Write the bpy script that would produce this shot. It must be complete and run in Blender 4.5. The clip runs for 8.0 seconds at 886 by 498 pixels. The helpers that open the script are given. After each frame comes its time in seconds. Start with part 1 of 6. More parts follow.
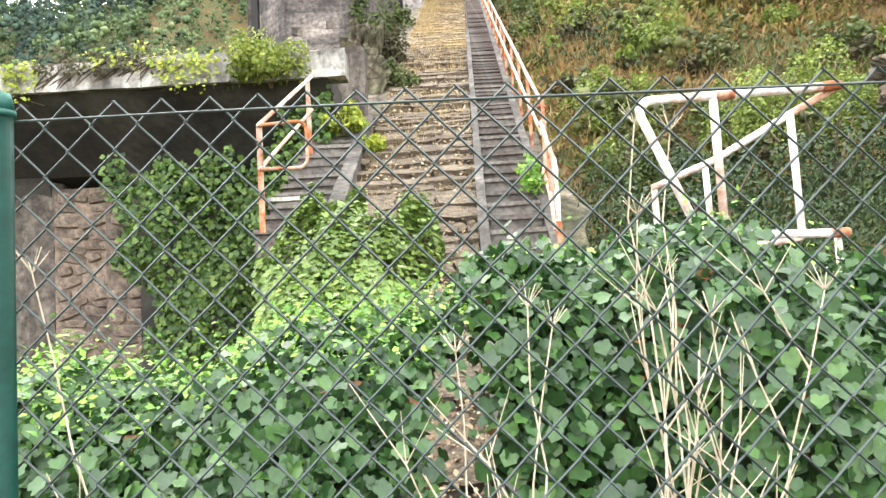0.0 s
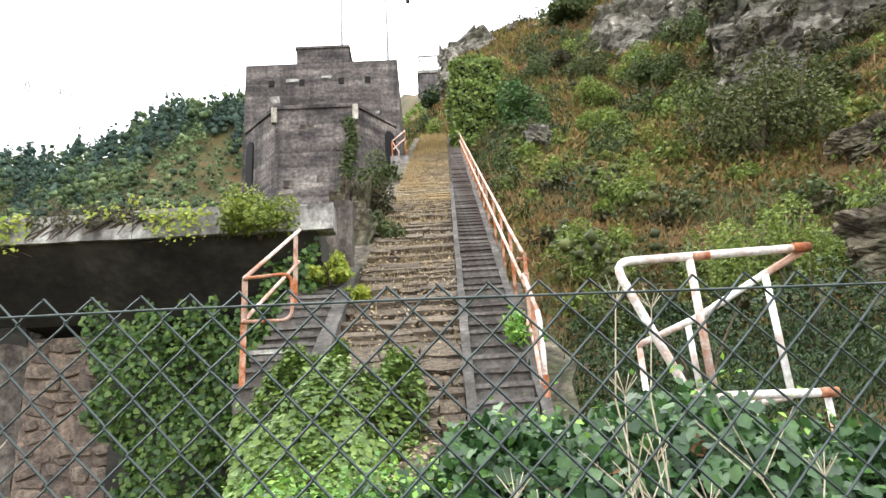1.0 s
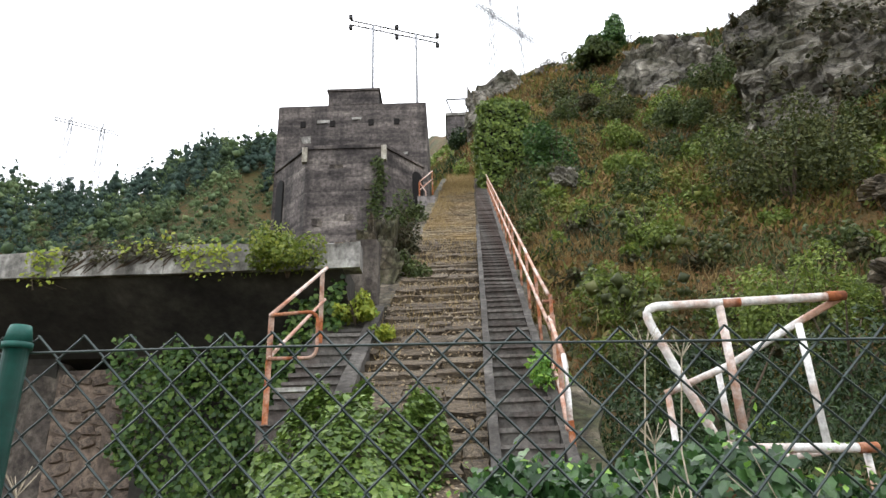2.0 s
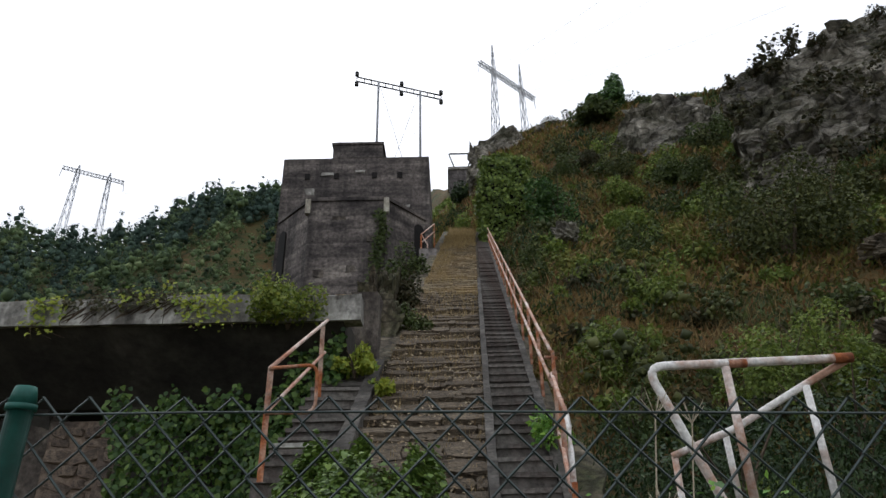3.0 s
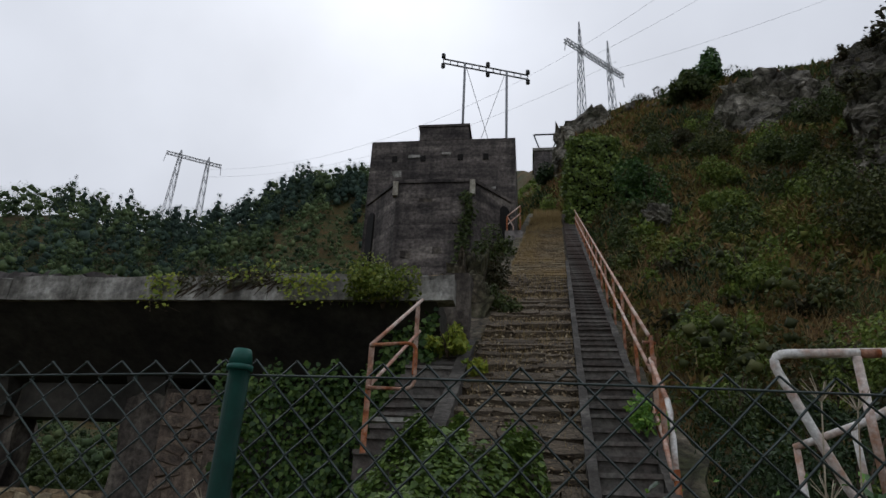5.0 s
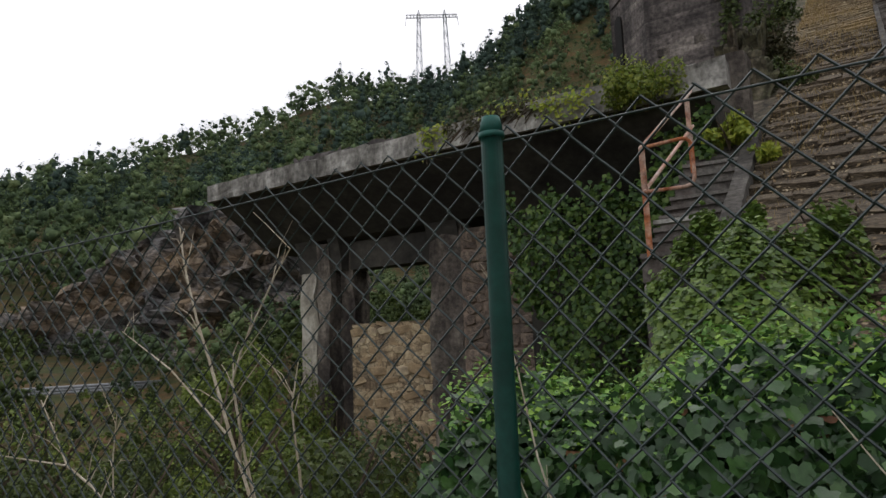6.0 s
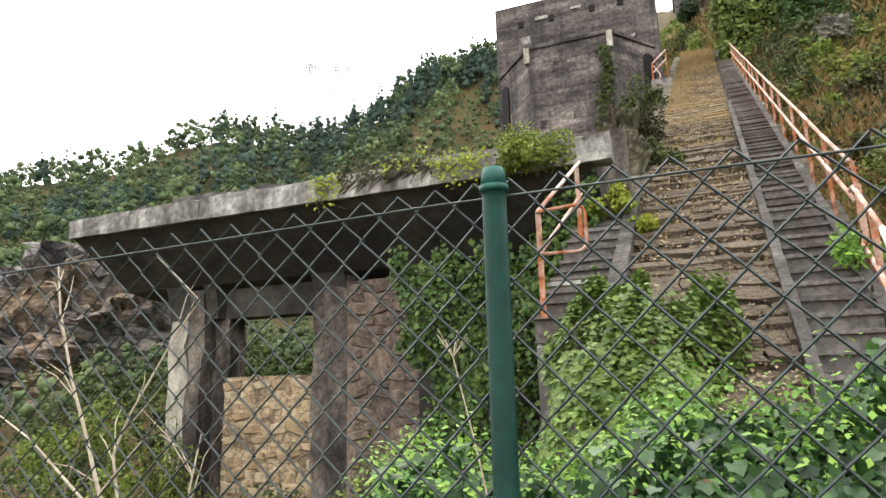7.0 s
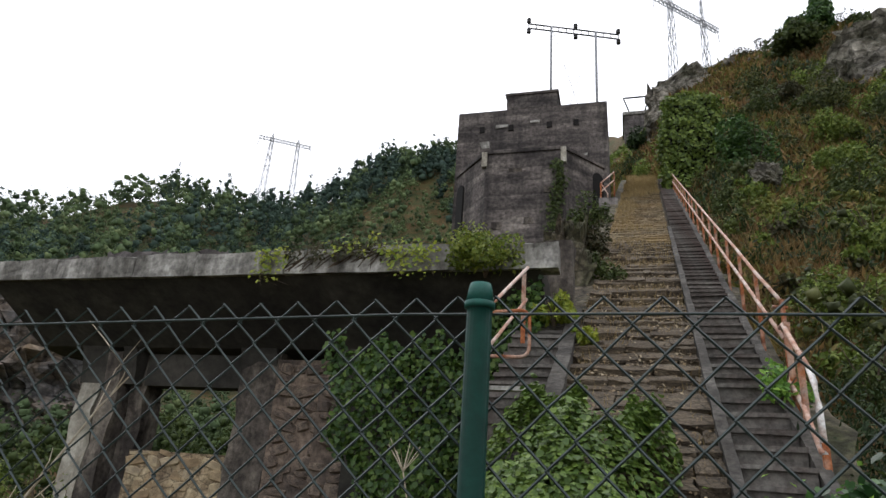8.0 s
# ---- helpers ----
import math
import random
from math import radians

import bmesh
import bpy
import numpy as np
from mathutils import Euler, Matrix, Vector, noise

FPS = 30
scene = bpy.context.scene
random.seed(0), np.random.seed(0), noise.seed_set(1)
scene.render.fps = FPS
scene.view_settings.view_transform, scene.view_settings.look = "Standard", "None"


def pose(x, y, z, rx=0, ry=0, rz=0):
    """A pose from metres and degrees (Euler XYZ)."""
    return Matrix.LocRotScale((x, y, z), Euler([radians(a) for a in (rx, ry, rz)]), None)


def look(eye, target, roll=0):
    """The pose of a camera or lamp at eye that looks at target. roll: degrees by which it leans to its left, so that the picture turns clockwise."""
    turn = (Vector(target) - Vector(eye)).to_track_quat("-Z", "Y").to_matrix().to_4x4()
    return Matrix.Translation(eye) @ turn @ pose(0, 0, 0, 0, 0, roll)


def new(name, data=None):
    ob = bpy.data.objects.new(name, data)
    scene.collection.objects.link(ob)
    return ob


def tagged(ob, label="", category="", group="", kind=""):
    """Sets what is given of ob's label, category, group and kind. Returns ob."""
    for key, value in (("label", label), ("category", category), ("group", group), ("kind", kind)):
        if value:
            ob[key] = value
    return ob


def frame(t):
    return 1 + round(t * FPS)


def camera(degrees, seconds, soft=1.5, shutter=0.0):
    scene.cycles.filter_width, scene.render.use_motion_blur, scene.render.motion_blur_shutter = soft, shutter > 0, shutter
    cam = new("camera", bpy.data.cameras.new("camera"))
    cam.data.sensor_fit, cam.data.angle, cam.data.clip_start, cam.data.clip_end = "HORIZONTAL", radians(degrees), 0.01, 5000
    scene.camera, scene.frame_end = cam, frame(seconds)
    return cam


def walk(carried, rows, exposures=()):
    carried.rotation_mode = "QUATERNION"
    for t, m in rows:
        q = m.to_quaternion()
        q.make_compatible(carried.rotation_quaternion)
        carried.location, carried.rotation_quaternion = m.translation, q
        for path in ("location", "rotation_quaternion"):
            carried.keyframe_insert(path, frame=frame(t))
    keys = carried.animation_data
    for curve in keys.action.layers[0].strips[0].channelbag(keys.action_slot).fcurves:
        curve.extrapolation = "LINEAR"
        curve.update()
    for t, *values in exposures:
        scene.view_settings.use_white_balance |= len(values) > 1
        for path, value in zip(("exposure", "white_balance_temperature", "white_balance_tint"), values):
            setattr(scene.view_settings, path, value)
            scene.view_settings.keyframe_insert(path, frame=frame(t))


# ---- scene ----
cam = camera(69.9, 8.0)
PATH = [
    (0, (-0.024, 0.032, 1.6), (-0.032, 2.028, 1.723), -3.1),
    (0.5, (-0.008, 0.03, 1.665), (0.017, 1.982, 2.103), -3.8),
    (1, (-0.015, 0.033, 1.68), (0.048, 1.95, 2.247), -3.5),
    (1.5, (-0.033, 0.023, 1.683), (-0.017, 1.921, 2.312), -2.4),
    (2.8, (-0.004, 0.014, 1.684), (-0.023, 1.844, 2.492), -1.5),
    (3, (-0.04, 0.01, 1.702), (-0.049, 1.824, 2.544), -1.0),
    (3.5, (-0.049, 0.008, 1.704), (-0.052, 1.793, 2.606), 0.0),
    (4, (-0.079, 0.006, 1.699), (-0.098, 1.795, 2.592), 0.3),
    (4.2, (-0.1, 0.01, 1.695), (-0.138, 1.812, 2.561), 0.7),
    (5.3, (-0.22, -0.037, 1.656), (-0.706, 1.777, 2.345), 1.6),
    (5.5, (-0.217, -0.028, 1.623), (-0.905, 1.773, 2.156), -0.6),
    (6, (-0.213, 0.077, 1.579), (-1.286, 1.743, 1.845), -2.3),
    (6.5, (-0.288, 0.077, 1.534), (-1.38, 1.753, 1.569), -0.7),
    (7, (-0.429, 0.126, 1.623), (-1.155, 1.942, 2.042), -1.4),
    (7.3, (-0.45, 0.026, 1.63), (-1.044, 1.816, 2.296), 3.2),
    (7.5, (-0.477, 0.045, 1.621), (-1.078, 1.844, 2.255), 6.6),
    (8, (-0.496, 0.136, 1.662), (-1.031, 1.934, 2.356), 4.1),
]
walk(cam, [(t, look(eye, target, roll)) for t, eye, target, roll in PATH],
     [(0, 2.05, 6750, 10), (0.5, 1.75, 6700, 10), (1, 1.35, 6550, 10), (1.5, 1.0, 6500, 10), (3, -0.6, 6300, 10), (3.5, -1.3, 6150, 10), (4, -1.45, 6150, 10), (5.3, -1.35, 6250, 10),
      (5.5, -1.3, 6350, 10), (6, -0.65, 6600, 12), (6.5, 0.6, 7000, 14), (7, 0.95, 6900, 12), (7.5, 0.1, 6600, 11), (8, -0.25, 6450, 11)])

# ---- world and light ----
world = bpy.data.worlds.new("overcast_sky")
scene.world = world
world.use_nodes = True
wn, wl = world.node_tree.nodes, world.node_tree.links
sky = wn.new("ShaderNodeTexSky")
sky.sky_type, sky.sun_disc = 'NISHITA', False
sky.sun_elevation, sky.sun_rotation = radians(52), radians(-20)
sky.dust_density, sky.air_density = 4.0, 1.0
fade = wn.new("ShaderNodeHueSaturation")
fade.inputs["Saturation"].default_value = 0.18
coord = wn.new("ShaderNodeTexCoord")
cloud = wn.new("ShaderNodeTexNoise")
cloud.inputs["Scale"].default_value, cloud.inputs["Detail"].default_value = 2.2, 5.0
veil = wn.new("ShaderNodeMapRange")
veil.inputs["From Min"].default_value, veil.inputs["From Max"].default_value = 0.3, 0.7
veil.inputs["To Min"].default_value, veil.inputs["To Max"].default_value = 1.25, 1.6
tint = wn.new("ShaderNodeMix")
tint.data_type, tint.blend_type = 'RGBA', 'MULTIPLY'
tint.inputs[0].default_value = 1.0
wl.new(sky.outputs["Color"], fade.inputs["Color"])
wl.new(coord.outputs["Generated"], cloud.inputs["Vector"])
wl.new(cloud.outputs["Fac"], veil.inputs["Value"])
pall = wn.new("ShaderNodeMix")
pall.data_type = 'RGBA'
pall.inputs[0].default_value = 0.87
pall.inputs[7].default_value = (8.5, 8.7, 9.3, 1)
wl.new(fade.outputs["Color"], pall.inputs[6])
wl.new(pall.outputs[2], tint.inputs[6])
wl.new(veil.outputs["Result"], tint.inputs[7])
wl.new(tint.outputs[2], wn["Background"].inputs["Color"])
wn["Background"].inputs["Strength"].default_value = 0.15
sun = new("sun", bpy.data.lights.new("sun", "SUN"))
sun.data.energy, sun.data.angle, sun.data.color = 0.3, radians(30), (1.0, 0.96, 0.9)
sun.matrix_world = look((-14, 38, 52), (0, 0, 0))


# ---- materials ----
def mat(name, stops, scale=4.0, rough=0.85, bump=0.3, stretch=(1, 1, 1), source="noise", stain=None, fine=30.0, leaf=0.0, metal=0.0, bands=0.0, distance=0.02, spec=0.3, cracks=0.0, grain=0.3):
    """A surface whose colour runs through stops; stain: (colour, scale, amount, stretch)."""
    m = bpy.data.materials.new(name)
    m.use_nodes = True
    n, l = m.node_tree.nodes, m.node_tree.links
    b = n["Principled BSDF"]
    b.inputs["Roughness"].default_value, b.inputs["Metallic"].default_value = rough, metal
    b.inputs["Specular IOR Level"].default_value = spec
    tc = n.new("ShaderNodeTexCoord")

    def tex(sc, st, detail=6.0):
        mp = n.new("ShaderNodeMapping")
        mp.inputs["Scale"].default_value = st
        l.new(tc.outputs["Object"], mp.inputs["Vector"])
        t = n.new("ShaderNodeTexNoise")
        t.inputs["Scale"].default_value, t.inputs["Detail"].default_value, t.inputs["Roughness"].default_value = sc, detail, 0.65
        l.new(mp.outputs["Vector"], t.inputs["Vector"])
        return t.outputs["Fac"]
    ramp = n.new("ShaderNodeValToRGB")
    el = ramp.color_ramp.elements
    lo, hi = (0.36, 0.64) if source == "noise" else (0.0, 1.0)
    for i, c in enumerate(stops):
        p = lo + (hi - lo) * i / max(1, len(stops) - 1)
        e = el[i] if i < 2 else el.new(p)
        e.position, e.color = p, (*c, 1)
    big = tex(scale, stretch)
    if source == "island":
        g = n.new("ShaderNodeNewGeometry")
        l.new(g.outputs["Random Per Island"], ramp.inputs["Fac"])
    elif source == "object":
        g = n.new("ShaderNodeObjectInfo")
        mixv = n.new("ShaderNodeMath")
        mixv.operation = 'MULTIPLY_ADD'
        mixv.inputs[1].default_value = 0.55
        l.new(g.outputs["Random"], mixv.inputs[0])
        sub = n.new("ShaderNodeMath")
        sub.operation = 'MULTIPLY'
        sub.inputs[1].default_value = 0.5
        l.new(big, sub.inputs[0])
        l.new(sub.outputs[0], mixv.inputs[2])
        l.new(mixv.outputs[0], ramp.inputs["Fac"])
    else:
        l.new(big, ramp.inputs["Fac"])
    col = ramp.outputs["Color"]
    if stain:
        sc, ssc, amount, sst = stain
        r2 = n.new("ShaderNodeMapRange")
        r2.inputs["From Min"].default_value, r2.inputs["From Max"].default_value = 0.45, 0.62
        r2.inputs["To Max"].default_value = amount
        l.new(tex(ssc, sst), r2.inputs["Value"])
        mx = n.new("ShaderNodeMix")
        mx.data_type = 'RGBA'
        l.new(r2.outputs["Result"], mx.inputs[0])
        l.new(col, mx.inputs[6])
        mx.inputs[7].default_value = (*sc, 1)
        col = mx.outputs[2]
    if cracks:
        mpc = n.new("ShaderNodeMapping")
        mpc.inputs["Scale"].default_value, mpc.inputs["Rotation"].default_value = (1, 1, 1.9), (0.35, 0.2, 0.3)
        l.new(tc.outputs["Object"], mpc.inputs["Vector"])
        vo = n.new("ShaderNodeTexVoronoi")
        vo.feature = 'DISTANCE_TO_EDGE'
        vo.inputs["Scale"].default_value, vo.inputs["Detail"].default_value = cracks, 1.0
        l.new(mpc.outputs["Vector"], vo.inputs["Vector"])
        cr = n.new("ShaderNodeMapRange")
        cr.inputs["From Max"].default_value, cr.inputs["To Min"].default_value, cr.inputs["To Max"].default_value = 0.07, 0.4, 1.0
        l.new(vo.outputs["Distance"], cr.inputs["Value"])
        mc = n.new("ShaderNodeMix")
        mc.data_type, mc.blend_type = 'RGBA', 'MULTIPLY'
        mc.inputs[0].default_value = 1.0
        l.new(col, mc.inputs[6])
        l.new(cr.outputs["Result"], mc.inputs[7])
        col = mc.outputs[2]
    if bands:
        wc = n.new("ShaderNodeTexWave")
        wc.bands_direction, wc.wave_profile = 'Z', 'SAW'
        wc.inputs["Scale"].default_value, wc.inputs["Distortion"].default_value, wc.inputs["Detail"].default_value = bands, 1.5, 3.0
        l.new(tc.outputs["Object"], wc.inputs["Vector"])
        wr_ = n.new("ShaderNodeMapRange")
        wr_.inputs["To Min"].default_value, wr_.inputs["To Max"].default_value = 0.72, 1.08
        l.new(wc.outputs["Fac"], wr_.inputs["Value"])
        mb = n.new("ShaderNodeMix")
        mb.data_type, mb.blend_type = 'RGBA', 'MULTIPLY'
        mb.inputs[0].default_value = 1.0
        l.new(col, mb.inputs[6])
        l.new(wr_.outputs["Result"], mb.inputs[7])
        col = mb.outputs[2]
    # fine grain over the colour
    gr = n.new("ShaderNodeMapRange")
    gr.inputs["From Min"].default_value, gr.inputs["From Max"].default_value = 0.25, 0.75
    gr.inputs["To Min"].default_value, gr.inputs["To Max"].default_value = 1 - grain, 1 + grain
    l.new(tex(fine, (1, 1, 1), 3.0), gr.inputs["Value"])
    mg = n.new("ShaderNodeMix")
    mg.data_type, mg.blend_type = 'RGBA', 'MULTIPLY'
    mg.inputs[0].default_value = 1.0
    l.new(col, mg.inputs[6])
    l.new(gr.outputs["Result"], mg.inputs[7])
    col = mg.outputs[2]
    l.new(col, b.inputs["Base Color"])
    if bump:
        bp = n.new("ShaderNodeBump")
        bp.inputs["Strength"].default_value, bp.inputs["Distance"].default_value = bump, distance
        hsum = n.new("ShaderNodeMath")
        hsum.operation = 'ADD'
        l.new(tex(fine * 0.6, (1, 1, 1), 8.0), hsum.inputs[0])
        if bands:
            wv = n.new("ShaderNodeTexWave")
            wv.bands_direction, wv.wave_profile = 'Z', 'SAW'
            wv.inputs["Scale"].default_value, wv.inputs["Distortion"].default_value = bands, 0.4
            l.new(tc.outputs["Object"], wv.inputs["Vector"])
            l.new(wv.outputs["Fac"], hsum.inputs[1])
        else:
            l.new(big, hsum.inputs[1])
        l.new(hsum.outputs[0], bp.inputs["Height"])
        l.new(bp.outputs["Normal"], b.inputs["Normal"])
    if leaf:
        tr = n.new("ShaderNodeBsdfTranslucent")
        ms = n.new("ShaderNodeMixShader")
        ms.inputs[0].default_value = leaf
        l.new(col, tr.inputs["Color"])
        l.new(b.outputs["BSDF"], ms.inputs[1])
        l.new(tr.outputs["BSDF"], ms.inputs[2])
        l.new(ms.outputs[0], n["Material Output"].inputs["Surface"])
    return m


M_GROUND = mat("hillside_soil", [(0.026, 0.025, 0.007), (0.061, 0.050, 0.013), (0.101, 0.055, 0.019), (0.046, 0.042, 0.011), (0.121, 0.071, 0.026)], 0.22, 0.95, 0.8, fine=2.5, stain=((0.035, 0.055, 0.015), 0.35, 0.8, (1, 1, 1)), distance=0.15)
M_CONCRETE = mat("weathered_concrete", [(0.037, 0.032, 0.030), (0.090, 0.079, 0.074), (0.148, 0.133, 0.124), (0.279, 0.257, 0.240)], 0.8, 0.9, 0.6, (1, 1, 0.45), stain=((0.028, 0.024, 0.023), 0.9, 0.55, (1, 1, 0.14)), fine=5, bands=0.45, distance=0.03, grain=0.6)
M_TOWER = mat("board_marked_concrete", [(0.036, 0.031, 0.029), (0.081, 0.070, 0.063), (0.122, 0.105, 0.094), (0.216, 0.189, 0.164)], 0.75, 0.9, 0.6, (0.45, 0.45, 1.7), stain=((0.026, 0.023, 0.022), 1.3, 0.7, (1, 1, 0.09)), fine=6, bands=0.42, distance=0.04, grain=0.7)
M_FASCIA = mat("lichen_concrete", [(0.14, 0.135, 0.12), (0.3, 0.29, 0.26), (0.42, 0.41, 0.37)], 1.2, 0.9, 0.4, (1, 1, 0.5), stain=((0.06, 0.055, 0.045), 1.6, 0.8, (1, 1, 0.3)), fine=9, grain=0.6)
# concrete darkened so that its colour carries the shade under the deck
M_SOFFIT = mat("shade_darkened_concrete", [(0.025, 0.023, 0.020), (0.047, 0.044, 0.036), (0.072, 0.066, 0.055)], 0.9, 0.95, 0.4, stain=((0.025, 0.023, 0.02), 0.8, 0.7, (1, 0.3, 1)), fine=7)
M_PALE = mat("pale_limewash", [(0.234, 0.218, 0.172), (0.390, 0.367, 0.300), (0.468, 0.445, 0.374)], 1.5, 0.9, 0.3, stain=((0.14, 0.12, 0.09), 1.8, 0.8, (1, 1, 0.4)), fine=10)
M_RUBBLE = mat("rubble_stone", [(0.184, 0.126, 0.072), (0.344, 0.252, 0.144), (0.482, 0.390, 0.243), (0.390, 0.332, 0.255)], 2.2, 0.9, 0.6, source="object", stain=((0.08, 0.055, 0.035), 1.5, 0.5, (1, 1, 1)), fine=12)
M_MORTAR = mat("earthy_mortar", [(0.162, 0.116, 0.071), (0.341, 0.260, 0.157), (0.448, 0.368, 0.237)], 2.5, 0.95, 0.7, fine=12, stain=((0.06, 0.045, 0.035), 1.2, 0.6, (1, 1, 1)), cracks=3.2, grain=0.6)
M_RAMP = mat("ramp_stone", [(0.062, 0.048, 0.030), (0.117, 0.091, 0.060), (0.208, 0.168, 0.114)], 3.0, 0.92, 0.8, (1, 3, 1), source="object", stain=((0.06, 0.047, 0.034), 2.2, 0.75, (1, 2, 1)), fine=14, distance=0.03, grain=0.6, cracks=2.2)
M_RAMPI = mat("ramp_rubble", [(0.085, 0.064, 0.036), (0.162, 0.123, 0.068), (0.230, 0.187, 0.115)], 1.3, 0.92, 0.8, source="island", stain=((0.25, 0.17, 0.08), 0.5, 0.6, (1, 1, 1)), fine=14, grain=0.6)
M_STEP = mat("worn_steps", [(0.05, 0.046, 0.04), (0.1, 0.093, 0.082), (0.17, 0.16, 0.14)], 2.5, 0.92, 0.6, source="object", stain=((0.06, 0.03, 0.025), 1.0, 0.55, (1, 1, 1)), fine=15, grain=0.6)
M_KERB = mat("worn_kerb", [(0.030, 0.027, 0.023), (0.060, 0.055, 0.048), (0.120, 0.111, 0.096)], 2.0, 0.92, 0.6, stain=((0.04, 0.035, 0.028), 1.6, 0.7, (1, 1, 1)), fine=14, grain=0.6)
M_BED = mat("gritty_bed", [(0.045, 0.036, 0.027), (0.09, 0.072, 0.05), (0.15, 0.12, 0.08)], 2.0, 0.95, 0.8, fine=10, grain=0.6)
M_RUST = mat("rusty_steel", [(0.11, 0.035, 0.014), (0.27, 0.085, 0.03), (0.4, 0.15, 0.06)], 5.0, 0.85, 0.3, fine=40, stain=((0.5, 0.42, 0.35), 2.3, 0.65, (1, 1, 1)))
M_RAIL = mat("faded_red_rail", [(0.42, 0.2, 0.13), (0.55, 0.38, 0.3), (0.66, 0.58, 0.52)], 2.6, 0.7, 0.2, fine=40, stain=((0.24, 0.09, 0.045), 3.0, 0.55, (1, 1, 1)))
M_WHITE = mat("chipped_white_paint", [(0.6, 0.58, 0.54), (0.74, 0.73, 0.7)], 5.0, 0.5, 0.15, fine=40, stain=((0.33, 0.14, 0.06), 3.0, 0.85, (1, 1, 1)))
M_GREEN = mat("green_enamel", [(0.002, 0.022, 0.015), (0.004, 0.032, 0.023)], 6.0, 0.45, 0.05, fine=40, spec=0.1)
M_CAP = mat("green_cap", [(0.010, 0.068, 0.055), (0.017, 0.093, 0.072)], 6.0, 0.5, 0.05, fine=40, spec=0.25)
M_WIRE = mat("plastic_coated_wire", [(0.010, 0.020, 0.018), (0.024, 0.040, 0.036)], 8.0, 0.45, 0.0, fine=40, spec=0.5)
M_ROCK = mat("grey_schist", [(0.106, 0.097, 0.081), (0.243, 0.224, 0.185), (0.423, 0.392, 0.327)], 0.3, 0.9, 1.0, (1, 1, 1), stain=((0.04, 0.042, 0.018), 0.45, 0.8, (1, 1, 1)), fine=1.6, distance=0.5, cracks=0.8, grain=0.6)
M_GULLYROCK = mat("gully_rock", [(0.045, 0.043, 0.042), (0.12, 0.115, 0.112), (0.2, 0.19, 0.18)], 0.5, 0.92, 0.8, stain=((0.24, 0.17, 0.1), 0.16, 0.85, (1, 1, 1.6)), fine=2.2, distance=0.3, cracks=0.9, grain=0.6)
M_EARTHROCK = mat("earthy_rock", [(0.045, 0.038, 0.026), (0.105, 0.086, 0.060), (0.195, 0.165, 0.120)], 1.6, 0.95, 0.9, (1, 1, 0.5), stain=((0.045, 0.05, 0.02), 1.1, 0.75, (1, 1, 0.5)), fine=9, distance=0.05, grain=0.6, cracks=1.3)
M_PIER = mat("mottled_pier", [(0.03, 0.025, 0.022), (0.085, 0.072, 0.06), (0.2, 0.175, 0.14)], 1.3, 0.95, 0.9, (1, 1, 0.5), stain=((0.025, 0.021, 0.018), 1.5, 0.7, (1, 1, 0.4)), fine=9, distance=0.05, grain=0.6)
M_STEEL = mat("galvanised_steel", [(0.2, 0.21, 0.22), (0.3, 0.31, 0.32)], 1.0, 0.6, 0.0, metal=0.3)
M_DARKSTEEL = mat("dark_steel", [(0.03, 0.03, 0.032), (0.07, 0.07, 0.07)], 1.0, 0.7, 0.0)
M_TWIG = mat("bleached_twigs", [(0.289, 0.238, 0.162), (0.468, 0.416, 0.323)], 12.0, 0.8, 0.2, fine=60)
M_BARK = mat("shrub_bark", [(0.05, 0.035, 0.025), (0.12, 0.09, 0.06)], 6.0, 0.9, 0.4)
M_IVY = mat("ivy_leaf", [(0.014, 0.042, 0.012), (0.026, 0.069, 0.019), (0.041, 0.097, 0.027), (0.059, 0.131, 0.027)], 3.0, 0.38, 0.1, source="island", fine=50, leaf=0.22, spec=0.42)
M_DEAD = mat("dead_leaf", [(0.07, 0.03, 0.015), (0.16, 0.07, 0.03), (0.24, 0.13, 0.06)], 3.0, 0.8, 0.1, source="island")
M_IVYP = mat("ivy_leaf_front", [(0.018, 0.048, 0.014), (0.030, 0.077, 0.021), (0.043, 0.104, 0.029)], 3.0, 0.42, 0.1, source="object", fine=50, leaf=0.22, spec=0.45)
M_YOUNG = mat("young_leaf", [(0.077, 0.186, 0.037), (0.147, 0.294, 0.051), (0.259, 0.415, 0.063)], 3.0, 0.5, 0.1, source="island", fine=40, leaf=0.3)
M_IVYF = mat("mound_leaf", [(0.058, 0.105, 0.022), (0.105, 0.172, 0.034), (0.165, 0.24, 0.045)], 3.0, 0.45, 0.1, source="island", fine=50, leaf=0.25)
# ivy colour darkened to hold shade inside hedges and thickets
M_DKIVY = mat("shade_darkened_ivy", [(0.010, 0.022, 0.006), (0.020, 0.042, 0.010), (0.037, 0.065, 0.016)], 3.0, 0.62, 0.1, source="island", leaf=0.1)
M_LAUREL = mat("glossy_dark_leaf", [(0.025, 0.060, 0.017), (0.050, 0.108, 0.026), (0.088, 0.168, 0.036)], 3.0, 0.5, 0.1, source="island", leaf=0.2)
M_OLIVE = mat("tree_heath_leaf", [(0.029, 0.037, 0.011), (0.058, 0.072, 0.019), (0.112, 0.120, 0.033)], 3.0, 0.65, 0.0, source="island", leaf=0.2)
M_CURTAIN = mat("hanging_ivy_leaf", [(0.018, 0.044, 0.010), (0.041, 0.088, 0.018), (0.074, 0.132, 0.026), (0.115, 0.176, 0.035)], 3.0, 0.5, 0.1, source="island", leaf=0.25)
M_YELLOW = mat("yellowing_leaf", [(0.2, 0.25, 0.03), (0.33, 0.36, 0.045), (0.14, 0.23, 0.035)], 3.0, 0.55, 0.0, source="island", leaf=0.3)
